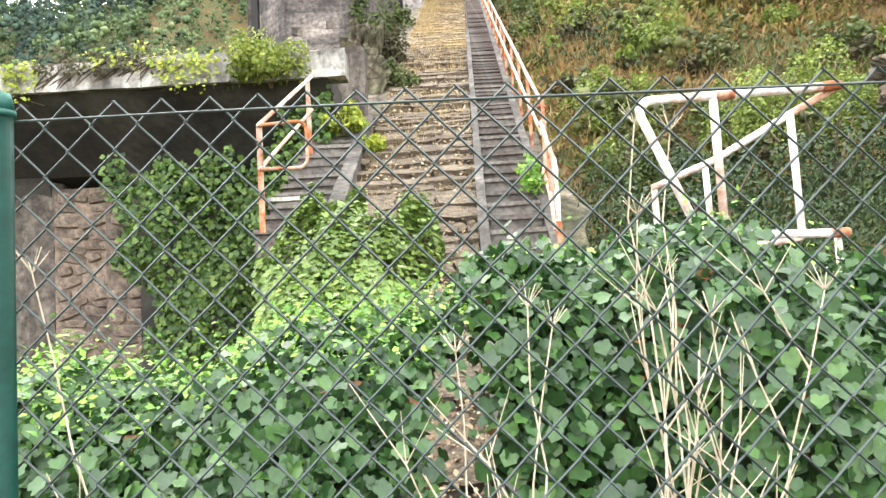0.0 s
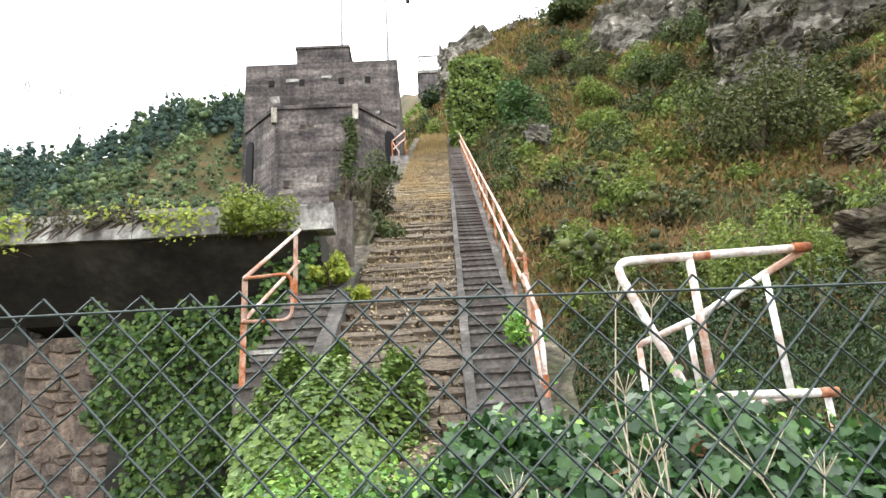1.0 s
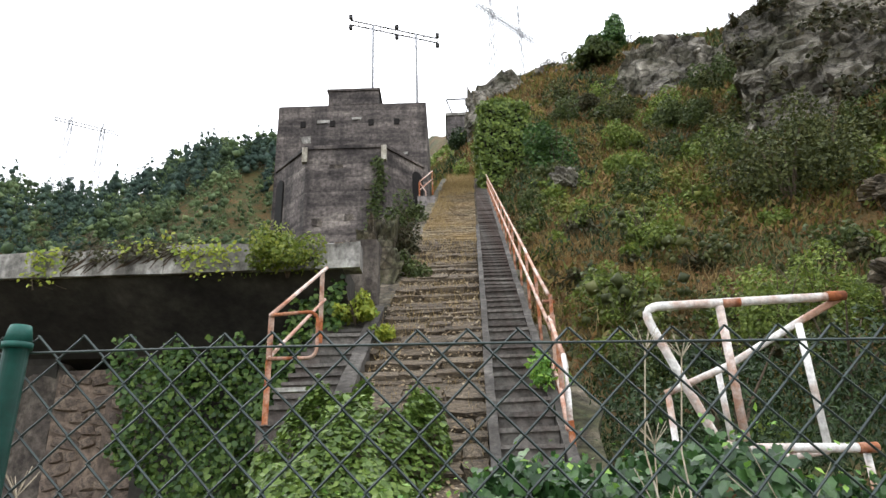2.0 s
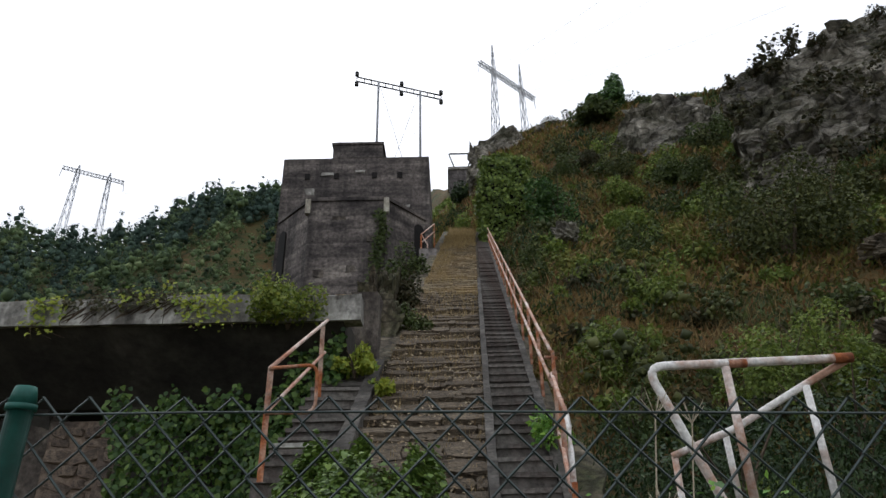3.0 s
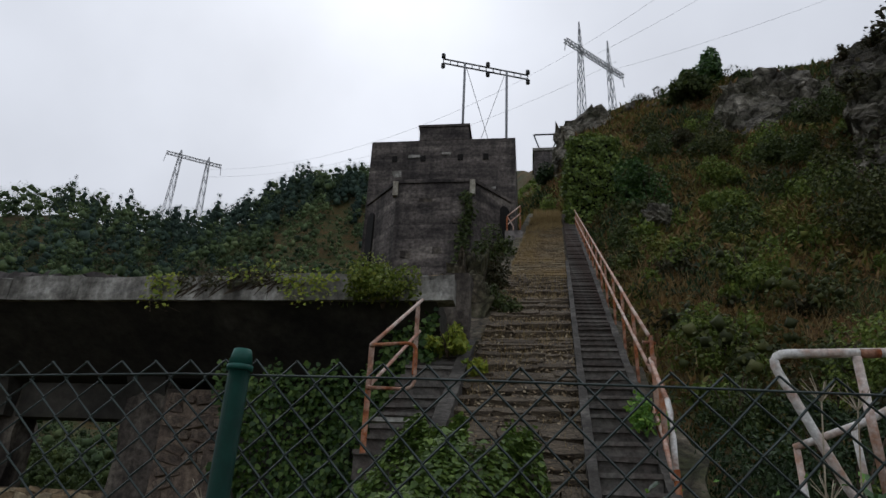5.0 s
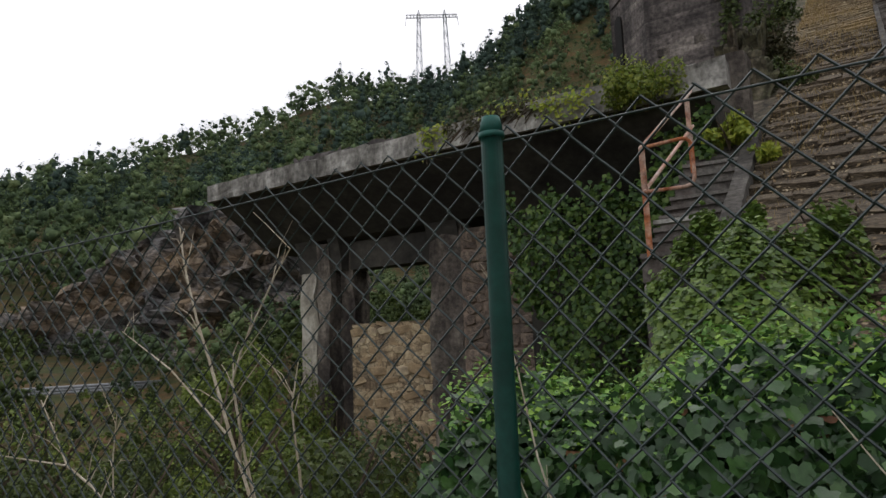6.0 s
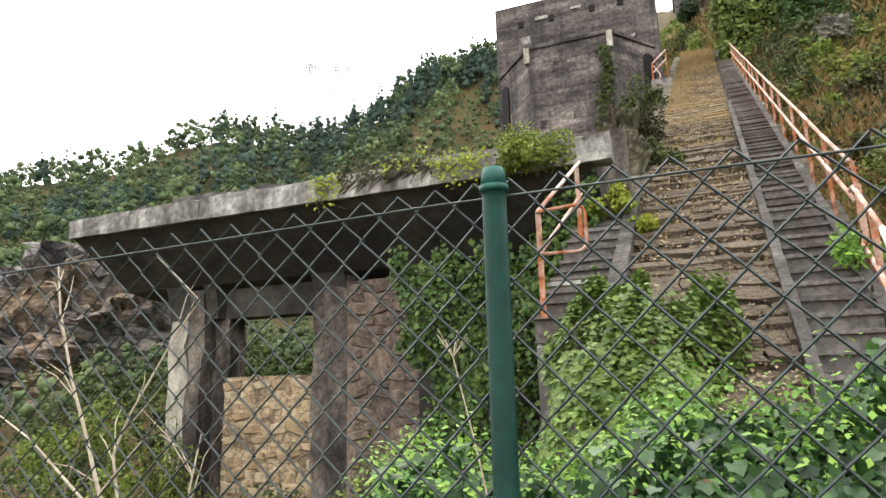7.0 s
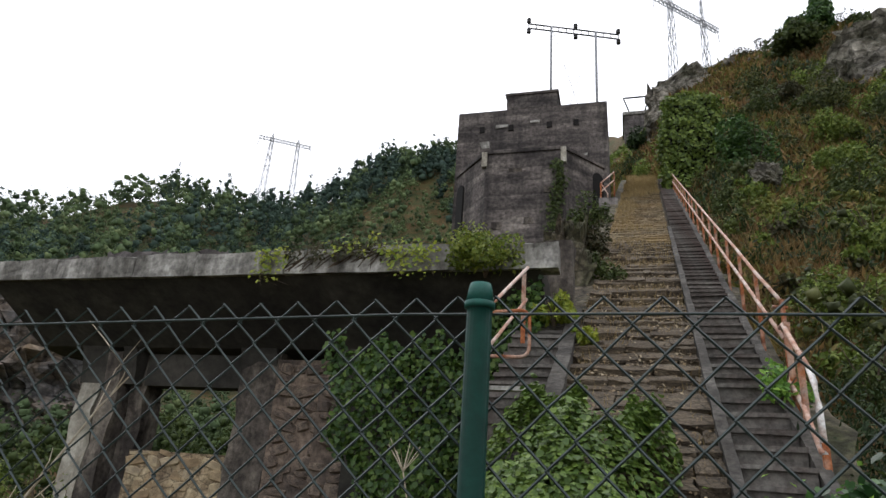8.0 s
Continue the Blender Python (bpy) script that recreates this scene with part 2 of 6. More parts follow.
M_SHRUB = mat("shrub_leaf", [(0.032, 0.048, 0.014), (0.058, 0.083, 0.021), (0.086, 0.110, 0.028)], 3.0, 0.6, 0.0, source="island", leaf=0.25)
M_BROOM = mat("broom_leaf", [(0.075, 0.113, 0.022), (0.132, 0.184, 0.032), (0.207, 0.255, 0.052)], 3.0, 0.6, 0.0, source="island", leaf=0.3)
M_HEATH = mat("heath_leaf", [(0.027, 0.030, 0.013), (0.050, 0.051, 0.019), (0.075, 0.060, 0.029)], 3.0, 0.7, 0.0, source="island", leaf=0.2)
M_BRACKEN = mat("bracken_frond", [(0.069, 0.094, 0.018), (0.126, 0.130, 0.024), (0.194, 0.136, 0.041), (0.248, 0.150, 0.060), (0.090, 0.112, 0.020)], 3.0, 0.7, 0.0, source="island", leaf=0.3)
M_STRAW = mat("dry_grass", [(0.184, 0.124, 0.049), (0.275, 0.203, 0.088), (0.337, 0.259, 0.127)], 3.0, 0.8, 0.0, source="island", leaf=0.3)
M_GRASS = mat("green_grass", [(0.073, 0.122, 0.019), (0.146, 0.203, 0.034), (0.229, 0.254, 0.058)], 3.0, 0.7, 0.0, source="island", leaf=0.3)
M_TURF = mat("rough_turf", [(0.060, 0.055, 0.017), (0.114, 0.077, 0.025), (0.174, 0.090, 0.037), (0.079, 0.064, 0.019)], 3.0, 0.8, 0.0, source="island", leaf=0.25)
# pine and broadleaf colours are shifted to blue to imitate distance haze
M_PINE = mat("hazy_pine_foliage", [(0.016, 0.033, 0.025), (0.039, 0.069, 0.052), (0.079, 0.124, 0.083)], 0.16, 0.85, 0.0, fine=1.2, leaf=0.15)
M_WOOD = mat("hazy_broadleaf_foliage", [(0.021, 0.040, 0.018), (0.058, 0.090, 0.039), (0.098, 0.147, 0.058), (0.174, 0.215, 0.090)], 0.2, 0.85, 0.0, fine=1.5, leaf=0.2)
M_GULLY = mat("gully_foliage", [(0.016, 0.03, 0.009), (0.035, 0.056, 0.014), (0.062, 0.09, 0.02), (0.1, 0.125, 0.032)], 0.5, 0.8, 0.0, fine=3.0, leaf=0.2)
M_FERN = mat("fern_clump", [(0.047, 0.069, 0.015), (0.097, 0.124, 0.024), (0.155, 0.171, 0.033), (0.233, 0.168, 0.048)], 0.6, 0.75, 0.0, fine=4.0, leaf=0.25)
M_BRIGHT = mat("bright_bush_leaf", [(0.081, 0.121, 0.020), (0.149, 0.198, 0.030), (0.253, 0.275, 0.045)], 3.0, 0.55, 0.0, source="island", leaf=0.3)
M_COLUMN = mat("column_ivy_leaf", [(0.053, 0.088, 0.018), (0.109, 0.162, 0.030), (0.185, 0.246, 0.045)], 3.0, 0.5, 0.1, source="island", leaf=0.2)
M_STUB = mat("mottled_rubble", [(0.081, 0.065, 0.053), (0.176, 0.133, 0.100), (0.324, 0.254, 0.188)], 1.6, 0.92, 0.6, source="object", stain=((0.05, 0.042, 0.038), 1.2, 0.75, (1, 1, 1)), fine=12, grain=0.6)
M_DRY = mat("orange_dry_grass", [(0.13, 0.075, 0.025), (0.2, 0.125, 0.045), (0.26, 0.18, 0.075)], 3.0, 0.8, 0.0, source="island", leaf=0.3)
M_LITTER = mat("straw_litter", [(0.1, 0.07, 0.04), (0.22, 0.16, 0.09), (0.36, 0.3, 0.2)], 3.0, 0.9, 0.0, source="island")
# near-black colour that stands in for shade inside things
M_DARK = mat("painted_interior_shade", [(0.007, 0.007, 0.006), (0.013, 0.011, 0.010)], 2.0, 0.95, 0.2)


# ---- the lie of the land: bearing (degrees to the left), crest slope, crest distance, where the rise begins, bend ----
CREST = [(-110, 0.10, 60, 10, 1.0), (-80, 0.45, 55, 8, 1.1), (-60, 0.60, 52, 7.5, 1.3), (-43, 0.66, 54, 7.5, 1.32),
         (-34, 0.67, 56, 8.4, 1.32), (-27, 0.695, 60, 8.6, 1.32), (-19, 0.715, 62, 8.6, 1.28), (-13, 0.695, 62, 8.2, 1.22), (-9, 0.685, 61, 7.8, 1.2), (-5, 0.66, 62, 7.0, 1.3),
         (-2.5, 0.60, 75, 6.5, 1.25), (1, 0.585, 90, 8, 1.2), (6, 0.54, 150, 18, 1.6), (16, 0.525, 160, 24, 1.75), (22, 0.52, 165, 25, 1.75),
         (27, 0.45, 175, 26, 1.7), (32, 0.395, 180, 30, 1.7), (42, 0.39, 185, 32, 1.7), (50, 0.315, 190, 44, 1.4),
         (60, 0.255, 190, 62, 1.2), (68, 0.195, 200, 60, 1.0), (80, 0.14, 220, 60, 1.0), (110, 0.03, 240, 45, 1.0)]


def step01(a, b, v):
    v = min(1.0, max(0.0, (v - a) / (b - a)))
    return v * v * (3 - 2 * v)


def land(x, y):
    """Height of the ground at x, y."""
    r, az = math.hypot(x, y), math.degrees(math.atan2(-x, y))
    if az <= CREST[0][0] or az >= CREST[-1][0]:
        e, crest, r0, bend = 0.03, 150, 20, 1.0
    else:
        k = next(i for i in range(len(CREST)) if CREST[i][0] > az)
        a, b = CREST[k - 1], CREST[k]
        f = (az - a[0]) / (b[0] - a[0])
        e, crest, r0, bend = [p + (q - p) * f for p, q in zip(a[1:], b[1:])]
    left = step01(4, 14, az) * (1 - step01(95, 125, az))
    right = step01(-6, -14, az) if az < 0 else 0.0
    bump = noise.fractal((x * 0.11, y * 0.11, 3.1), 0.9, 2.1, 4) if r > 4 else 0.0
    if r < r0:
        near = 1.65 * step01(2.5, r0, r) - 1.3 * right * step01(2.6, 4.2, r) * (1 - step01(5.5, r0, r))
        dip = -2.4 * step01(2.6, 8, r) + 4.05 * step01(9, r0, r)
        z = near * (1 - left) + dip * left
        return z + bump * 0.12 * step01(4, 10, r)
    if r <= crest:
        z = 1.65 + e * crest * ((r - r0) / (crest - r0)) ** bend
    else:
        z = 1.65 + e * crest + 0.22 * (r - crest) * (1 if e > 0.45 else 0.2) - 0.0016 * (r - crest) ** 2
    return max(z + bump * (0.12 + 0.016 * min(r - r0, 60)) * (0.35 if -4 < az < 5 and r < 50 else 1.0), -60)


# ---- mesh helpers ----
def part(name, bm, material, parent=None, label=""):
    me = bpy.data.meshes.new(name)
    bm.to_mesh(me)
    bm.free()
    return link(name, me, material, parent, label)


def link(name, me, material, parent=None, label=""):
    ob = new(name, me)
    if material and not me.materials:
        me.materials.append(material)
    if parent:
        ob.parent = parent
    if label:
        tagged(ob, label)
    return ob


def base(name, label, category, group="", kind=""):
    return tagged(new(name), label, category, group, kind)


def box(bm, x0, x1, y0, y1, z0, z1, rub=0.0):
    vs = [bm.verts.new((x + random.uniform(-rub, rub), y + random.uniform(-rub, rub), z + random.uniform(-rub, rub))) for z in (z0, z1) for x, y in ((x0, y0), (x1, y0), (x1, y1), (x0, y1))]
    for f in ((3, 2, 1, 0), (4, 5, 6, 7), (0, 1, 5, 4), (1, 2, 6, 5), (2, 3, 7, 6), (3, 0, 4, 7)):
        bm.faces.new([vs[i] for i in f])
    return bm


def prism(bm, poly, x0, x1):
    """A profile of (y, z) points drawn out along x."""
    a, b = [[bm.verts.new((x, y, z)) for y, z in poly] for x in (x0, x1)]
    n = len(poly)
    for i in range(n):
        bm.faces.new((a[i], a[(i + 1) % n], b[(i + 1) % n], b[i]))
    bm.faces.new(a[::-1])
    bm.faces.new(b)
    return bm


def shaft(bm, poly, z0, z1):
    """A plan of (x, y) points drawn up from z0 to z1."""
    a, b = [[bm.verts.new((x, y, z)) for x, y in poly] for z in (z0, z1)]
    n = len(poly)
    for i in range(n):
        bm.faces.new((a[i], a[(i + 1) % n], b[(i + 1) % n], b[i]))
    bm.faces.new(a[::-1])
    bm.faces.new(b)
    return bm


def pipe(bm, pts, r, sides=8, r_end=None):
    """A round bar along points, tapering to r_end."""
    pts = [Vector(p) for p in pts]
    rings, n = [], len(pts)
    for i, p in enumerate(pts):
        d = (pts[min(i + 1, n - 1)] - pts[max(i - 1, 0)]).normalized()
        side = d.cross(Vector((0.31, 0.17, 0.93)) if abs(d.z) < 0.9 else Vector((0.2, 0.97, 0.1))).normalized()
        up = side.cross(d)
        rr = r if r_end is None else r + (r_end - r) * i / (n - 1)
        rings.append([bm.verts.new(p + (side * math.cos(a) + up * math.sin(a)) * rr) for a in (2 * math.pi * k / sides for k in range(sides))])
    for a, b in zip(rings, rings[1:]):
        for k in range(sides):
            bm.faces.new((a[k], a[(k + 1) % sides], b[(k + 1) % sides], b[k]))
    bm.faces.new(rings[0][::-1])
    bm.faces.new(rings[-1])
    for f in bm.faces:
        f.smooth = sides > 5
    return bm


def arc(a, corner, b, r, n=5):
    """Points from a to b with the corner rounded off by r."""
    a, c, b = Vector(a), Vector(corner), Vector(b)
    p, q = c + (a - c).normalized() * r, c + (b - c).normalized() * r
    return [tuple((1 - t) ** 2 * p + 2 * t * (1 - t) * c + t * t * q) for t in (i / n for i in range(n + 1))]


LEAF = (np.array([(0, 0, 0), (0.32, 0.45, 0.07), (0, 1, -0.05), (-0.32, 0.45, 0.07)]), np.array([(0, 1, 2), (0, 2, 3)]))
IVY = (np.array([(0, 0.05, 0), (0.24, -0.12, 0.03), (0.5, 0.03, 0.07), (0.48, 0.27, 0.05), (0.55, 0.48, 0.02), (0.34, 0.68, 0.04), (0, 0.95, -0.1), (-0.34, 0.68, 0.04), (-0.55, 0.48, 0.02), (-0.48, 0.27, 0.05), (-0.5, 0.03, 0.07), (-0.24, -0.12, 0.03), (0, 0.4, -0.05)]),
       np.array([(12, i, (i + 1) % 12) for i in range(12)]))
IVY6 = (np.array([(0, 0, 0), (0.5, 0.08, 0.06), (0.5, 0.5, 0.04), (0, 1.0, -0.1), (-0.5, 0.5, 0.04), (-0.5, 0.08, 0.06)]), np.array([(0, 1, 2), (0, 2, 3), (0, 3, 4), (0, 4, 5)]))
CARD = (np.array([(-0.4, 0.05, 0), (0.45, 0, 0.05), (0.3, 0.9, 0.1), (-0.35, 1.0, -0.05)]), np.array([(0, 1, 2), (0, 2, 3)]))
TUFT = (np.array([(-0.35, 0, 0), (0.35, 0, 0), (0.5, 0.75, 0.15), (0.1, 1.1, 0.1), (-0.45, 0.8, -0.1)]), np.array([(0, 1, 2), (0, 2, 3), (0, 3, 4)]))
BLADE = (np.array([(-0.02, 0, 0), (0.02, 0, 0), (0.018, 0.5, 0.05), (-0.016, 0.5, 0.05), (0, 1, 0.22)]), np.array([(0, 1, 2), (0, 2, 3), (3, 2, 4)]))
rng = np.random.default_rng(7)


def cloud_mesh(name, shape, pos, nrm, size, spread=0.7, along=None):
    """One mesh of many copies of a small shape at pos, facing nrm (loosely), of the given sizes; along: the way that the shape's length runs."""
    v, f = shape
    n = len(pos)
    nrm = np.asarray(nrm, float) + rng.normal(0, spread, (n, 3))
    nrm /= np.linalg.norm(nrm, axis=1)[:, None] + 1e-9
    t = rng.normal(0, 1, (n, 3)) if along is None else np.asarray(along, float) + rng.normal(0, spread * 0.5, (n, 3))
    if along is None:
        t -= (t * nrm).sum(1)[:, None] * nrm
    else:
        nrm = nrm - (nrm * t).sum(1)[:, None] * t / ((t * t).sum(1)[:, None] + 1e-9)
        nrm /= np.linalg.norm(nrm, axis=1)[:, None] + 1e-9
    t /= np.linalg.norm(t, axis=1)[:, None] + 1e-9
    s = np.cross(t, nrm)
    m = np.stack([s, t, nrm], 1) * np.broadcast_to(np.asarray(size, float).reshape(-1, 1, 1), (n, 1, 1))
    verts = (np.einsum("ka,nab->nkb", v, m) + np.asarray(pos)[:, None, :]).reshape(-1, 3)
    k = len(v)
    faces = (f[None] + (np.arange(n) * k)[:, None, None]).reshape(-1)
    me = bpy.data.meshes.new(name)
    me.vertices.add(len(verts))
    me.vertices.foreach_set("co", verts.astype(np.float32).ravel())
    count = len(faces) // 3
    me.loops.add(len(faces))
    me.loops.foreach_set("vertex_index", faces.astype(np.int32))
    me.polygons.add(count)
    me.polygons.foreach_set("loop_start", np.arange(0, len(faces), 3, dtype=np.int32))
    me.update(calc_edges=True)
    return me


def crown_points(n, rx, ry, rz, lobes=9, depth=0.35):
    """Leaf places over an uneven crown made of lobes, with gaps, and the way that they face."""
    c = rng.normal(0, 1, (lobes, 3))
    c /= np.linalg.norm(c, axis=1)[:, None]
    c *= rng.uniform(0.3, 0.95, (lobes, 1))
    c[:, 2] = np.abs(c[:, 2]) * 0.9
    rad = rng.uniform(0.2, 0.48, lobes)
    pick = rng.integers(0, lobes, n)
    d = rng.normal(0, 1, (n, 3))
    d /= np.linalg.norm(d, axis=1)[:, None]
    p = c[pick] + d * (rad[pick] * (1 - depth * rng.random(n) ** 2))[:, None]
    p[:, 2] = np.maximum(p[:, 2], rng.uniform(-0.05, 0.1, n))
    return p * (rx, ry, rz), d + (0, 0, 0.35)


def shrub(name, x, y, rx, rz, material, label, category="shrub", n=1400, leaf=0.12, group="", shape=LEAF, z=None, lobes=9):
    """A shrub: stems from its foot and a leafy crown of lobes."""
    ob = base(name, label, category, group)
    ob.matrix_world = pose(x, y, (land(x, y) if z is None else z) - 0.05)
    bm = bmesh.new()
    for i in range(6):
        a = i * 1.05 + random.random()
        e = Vector((math.cos(a) * rx * 0.5, math.sin(a) * rx * 0.5, rz * random.uniform(0.6, 0.95)))
        pipe(bm, [(0, 0, -0.1), tuple(e * 0.4 + Vector((0, 0, rz * 0.1))), tuple(e)], 0.012 + 0.02 * rx, 5, 0.006)
    part("stem", bm, M_BARK, ob, "thin brown branching stem")
    p, d = crown_points(n, rx, rx, rz, lobes)
    link("crown", cloud_mesh("crown", shape, p, d, leaf * rng.uniform(0.6, 1.3, n)), material, ob)
    return ob


def facets(p, scale, amount):
    """Height of broken rock at p: tilted flat faces between joints, at three sizes, along a dipping bed."""
    p = Matrix.Rotation(0.5, 3, 'Y') @ Vector(p)
    h = 0.0
    for k, (sc, am) in enumerate(((1.0, 1.0), (2.3, 0.5), (5.1, 0.24))):
        v = Vector((p.x * scale * sc, p.y * scale * sc, p.z * scale * sc * 2.1)) + Vector((13.1 * k, 5.7 * k, 2.9 * k))
        v += noise.noise_vector(v * 0.7) * 0.18
        c = noise.voronoi(v)[1][0]
        lean = noise.cell_vector(c * 37.0)
        h += am * amount * ((v - c).dot(lean - Vector((0.5, 0.5, 0.5))) * 0.45 + noise.cell(c * 61.0) - 0.5)
    return h


def ragged(bm, amount, scale, seed=0.0):
    """Break a rock's surface into tilted faces."""
    for v in bm.verts:
        v.co += v.co.normalized() * (facets(v.co + Vector((seed, seed * 1.7, 0)), scale * 0.75, amount) + noise.fractal(v.co * scale * 3, 0.9, 2.1, 3) * amount * 0.12)


def crag(name, line, label, lean=0.22, back=5.0, fine=0.32, scale=0.3, amount=1.0, seed=0.0, material=None):
    """A cliff along a line of (x, y, foot, top): a broken face that leans back and a top that runs into the hill."""
    def at(u):
        k = min(int(u), len(line) - 2)
        f = u - k
        return [a + (b - a) * f for a, b in zip(line[k], line[k + 1])]
    span = sum(math.dist(a[:2], b[:2]) for a, b in zip(line, line[1:]))
    tall = max(q[3] - q[2] for q in line)
    nu, nv, nb = max(8, int(span / fine)), max(6, int(tall / fine)), 8
    dx, dy = line[-1][0] - line[0][0], line[-1][1] - line[0][1]
    n = Vector((dy, -dx, 0)).normalized()
    grid = []
    bm = bmesh.new()
    for i in range(nu + 1):
        x, y, z0, z1 = at((len(line) - 1) * i / nu)
        z1 += 0.5 * noise.fractal((x * 0.5, y * 0.5, seed), 0.9, 2.1, 3)
        col = []
        for j in range(nv + nb + 1):
            f = min(1.0, j / nv)
            z = z0 + (z1 - z0) * f
            g = max(0, j - nv) / nb
            off = -n * (lean * (z1 - z0) * f ** 1.3 + back * g) + Vector((0, 0, 0.25 * back * g - 2.5 * g ** 4))
            p = Vector((x, y, z)) + off
            h = facets(p + Vector((seed, 0, 0)), scale, amount) + 0.12 * amount * noise.fractal(p * 1.3, 0.9, 2.1, 4)
            p += (n * (1 - 0.7 * (j > nv)) + Vector((0, 0, 0.45 * f))) * h
            p += Vector((-n.y, n.x, 0)) * 0.6 * facets(p + Vector((91.0, seed, 0)), scale, amount)
            col.append(bm.verts.new(p))
        grid.append(col)
    for a, b in zip(grid, grid[1:]):
        for j in range(nv + nb):
            bm.faces.new((a[j], b[j], b[j + 1], a[j + 1]))
    for a in (grid[0], grid[-1]):
        bm.faces.new(a)
    bm.faces.new([c[0] for c in grid])
    bmesh.ops.recalc_face_normals(bm, faces=bm.faces)
    return tagged(part(name, bm, material or M_ROCK), label, "rock")


def rock(name, x, y, z, sx, sy, sz, turn=0, label="grey fissured rock outcrop", cuts=20, amount=0.3, lean=0, rough=1.8, material=None):
    bm = bmesh.new()
    bmesh.ops.create_cube(bm, size=2.0)
    bmesh.ops.subdivide_edges(bm, edges=bm.edges, cuts=cuts, use_grid_fill=True)
    for v in bm.verts:
        v.co = v.co.lerp(v.co.normalized() * 1.15, 0.45)
    ragged(bm, amount * 0.8, rough, x + y)
    for v in bm.verts:
        v.co = Vector((v.co.x * sx, v.co.y * sy, v.co.z * sz))
    ob = part(name, bm, material or M_ROCK)
    ob.matrix_world = pose(x, y, z, lean, 0, turn)
    return tagged(ob, label, "rock")


# ---- ground: one sheet from the camera's feet to the horizon ----
def build_ground():
    az = [a * 0.6 for a in range(-170, 171)] + [a * 6 for a in range(18, 43)]
    rs = [0.0] + [0.5 * 1.052 ** i for i in range(145)]
    vs, fs = [], []
    for r in rs:
        for a in az:
            x, y = -math.sin(radians(a)) * r, math.cos(radians(a)) * r
            vs.append((x, y, land(x, y)))
    n = len(az)
    for i in range(len(rs) - 1):
        for j in range(n):
            k = (j + 1) % n
            fs.append((i * n + j, (i + 1) * n + j, (i + 1) * n + k, i * n + k)[::-1])
    me = bpy.data.meshes.new("ground")
    me.from_pydata(vs, [], fs)
    me.polygons.foreach_set("use_smooth", [True] * len(fs))
    tagged(link("ground", me, M_GROUND), "steep hillside soil with dry grass and moss", "ground", kind="structure")


build_ground()


# ---- the stairway: sloping stone ramp between two flights ----
SLOPE = 0.576


def stair_z(y):
    return 2.95 + SLOPE * (y - 8)


def ramp_l(y):
    return -1.30 + 0.04 * (y - 6)


def ramp_r(y):
    return 0.30 + 0.05 * (y - 5.9)


def sloped(bm, xl, xr, y0, y1, top, depth, n=1):
    """A solid that follows the slope between the lines xl(y) and xr(y)."""
    ys = [y0 + (y1 - y0) * i / n for i in range(n + 1)]
    rows = [[bm.verts.new(p) for p in ((xl(y), y, stair_z(y) + top), (xr(y), y, stair_z(y) + top), (xr(y), y, stair_z(y) + top - depth), (xl(y), y, stair_z(y) + top - depth))] for y in ys]
    for a, b in zip(rows, rows[1:]):
        for k in range(4):
            bm.faces.new((a[k], a[(k + 1) % 4], b[(k + 1) % 4], b[k]))
    bm.faces.new(rows[0][::-1])
    bm.faces.new(rows[-1])
    bmesh.ops.recalc_face_normals(bm, faces=bm.faces)
    return bm


ramp = base("stone_ramp", "steep ramp paved with rough stone courses", "ramp", kind="structure")
part("ramp_bed", sloped(bmesh.new(), ramp_l, lambda y: ramp_r(y) + 0.7, 1.9, 46, -0.14, 3.2, 12), M_BED, ramp)


def kerb(name, x_of, y0, y1, width, rise, label):
    bm = sloped(bmesh.new(), x_of, lambda y: x_of(y) + width, y0, y1, rise, 0.5, 60)
    for v in bm.verts:
        v.co += Vector((random.uniform(-1, 1), 0, random.uniform(-1, 1))) * 0.008
    return tagged(part(name, bm, M_KERB), label, "kerb", kind="structure")


kerb("kerb_right", ramp_r, 3.2, 19.5, 0.1, 0.09, "worn concrete kerb beside the stone ramp")
kerb("kerb_left", lambda y: -1.34 + 0.01 * (y - 8), 6.2, 10.6, 0.19, 0.12, "leaning concrete kerb beside the lower flight")
kerb("stringer_right", lambda y: ramp_r(y) + 0.7, 4.9, 42, 0.12, 0.02, "stained concrete edge carrying the rusty handrail")
# side wall that carries the right flight
bm = sloped(bmesh.new(), lambda y: ramp_r(y) + 0.73, lambda y: ramp_r(y) + 0.95 + 0.3 * max(0.0, 1 - abs(y - 7) / 4), 4.6, 42, -0.12, 3.4, 110)
bmesh.ops.subdivide_edges(bm, edges=[e for e in bm.edges if abs(e.verts[0].co.y - e.verts[1].co.y) < 0.01], cuts=9, use_grid_fill=True)
for v in bm.verts:
    q = noise.fractal(v.co * 1.4, 0.8, 2.1, 5)
    c = noise.voronoi(v.co * 2.2)[0]
    v.co += Vector((0.2 * q + 0.2 * (c[1] - c[0]) - 0.08, 0.08 * q, 0.1 * q - 0.06))
part_side = part("stair_side_wall", bm, M_EARTHROCK)
tagged(part_side, "rough earthy rock face carrying the stair", "wall", kind="structure")
part_left = part("ramp_side_wall", sloped(bmesh.new(), lambda y: ramp_l(y) - 0.4, lambda y: ramp_l(y) - 0.005, 11.2, 44, -0.09, 6.0, 60), M_EARTHROCK)
tagged(part_left, "mossy rubble retaining wall beside the ramp", "wall", kind="structure")

RISE = 0.18
TREAD = RISE / SLOPE


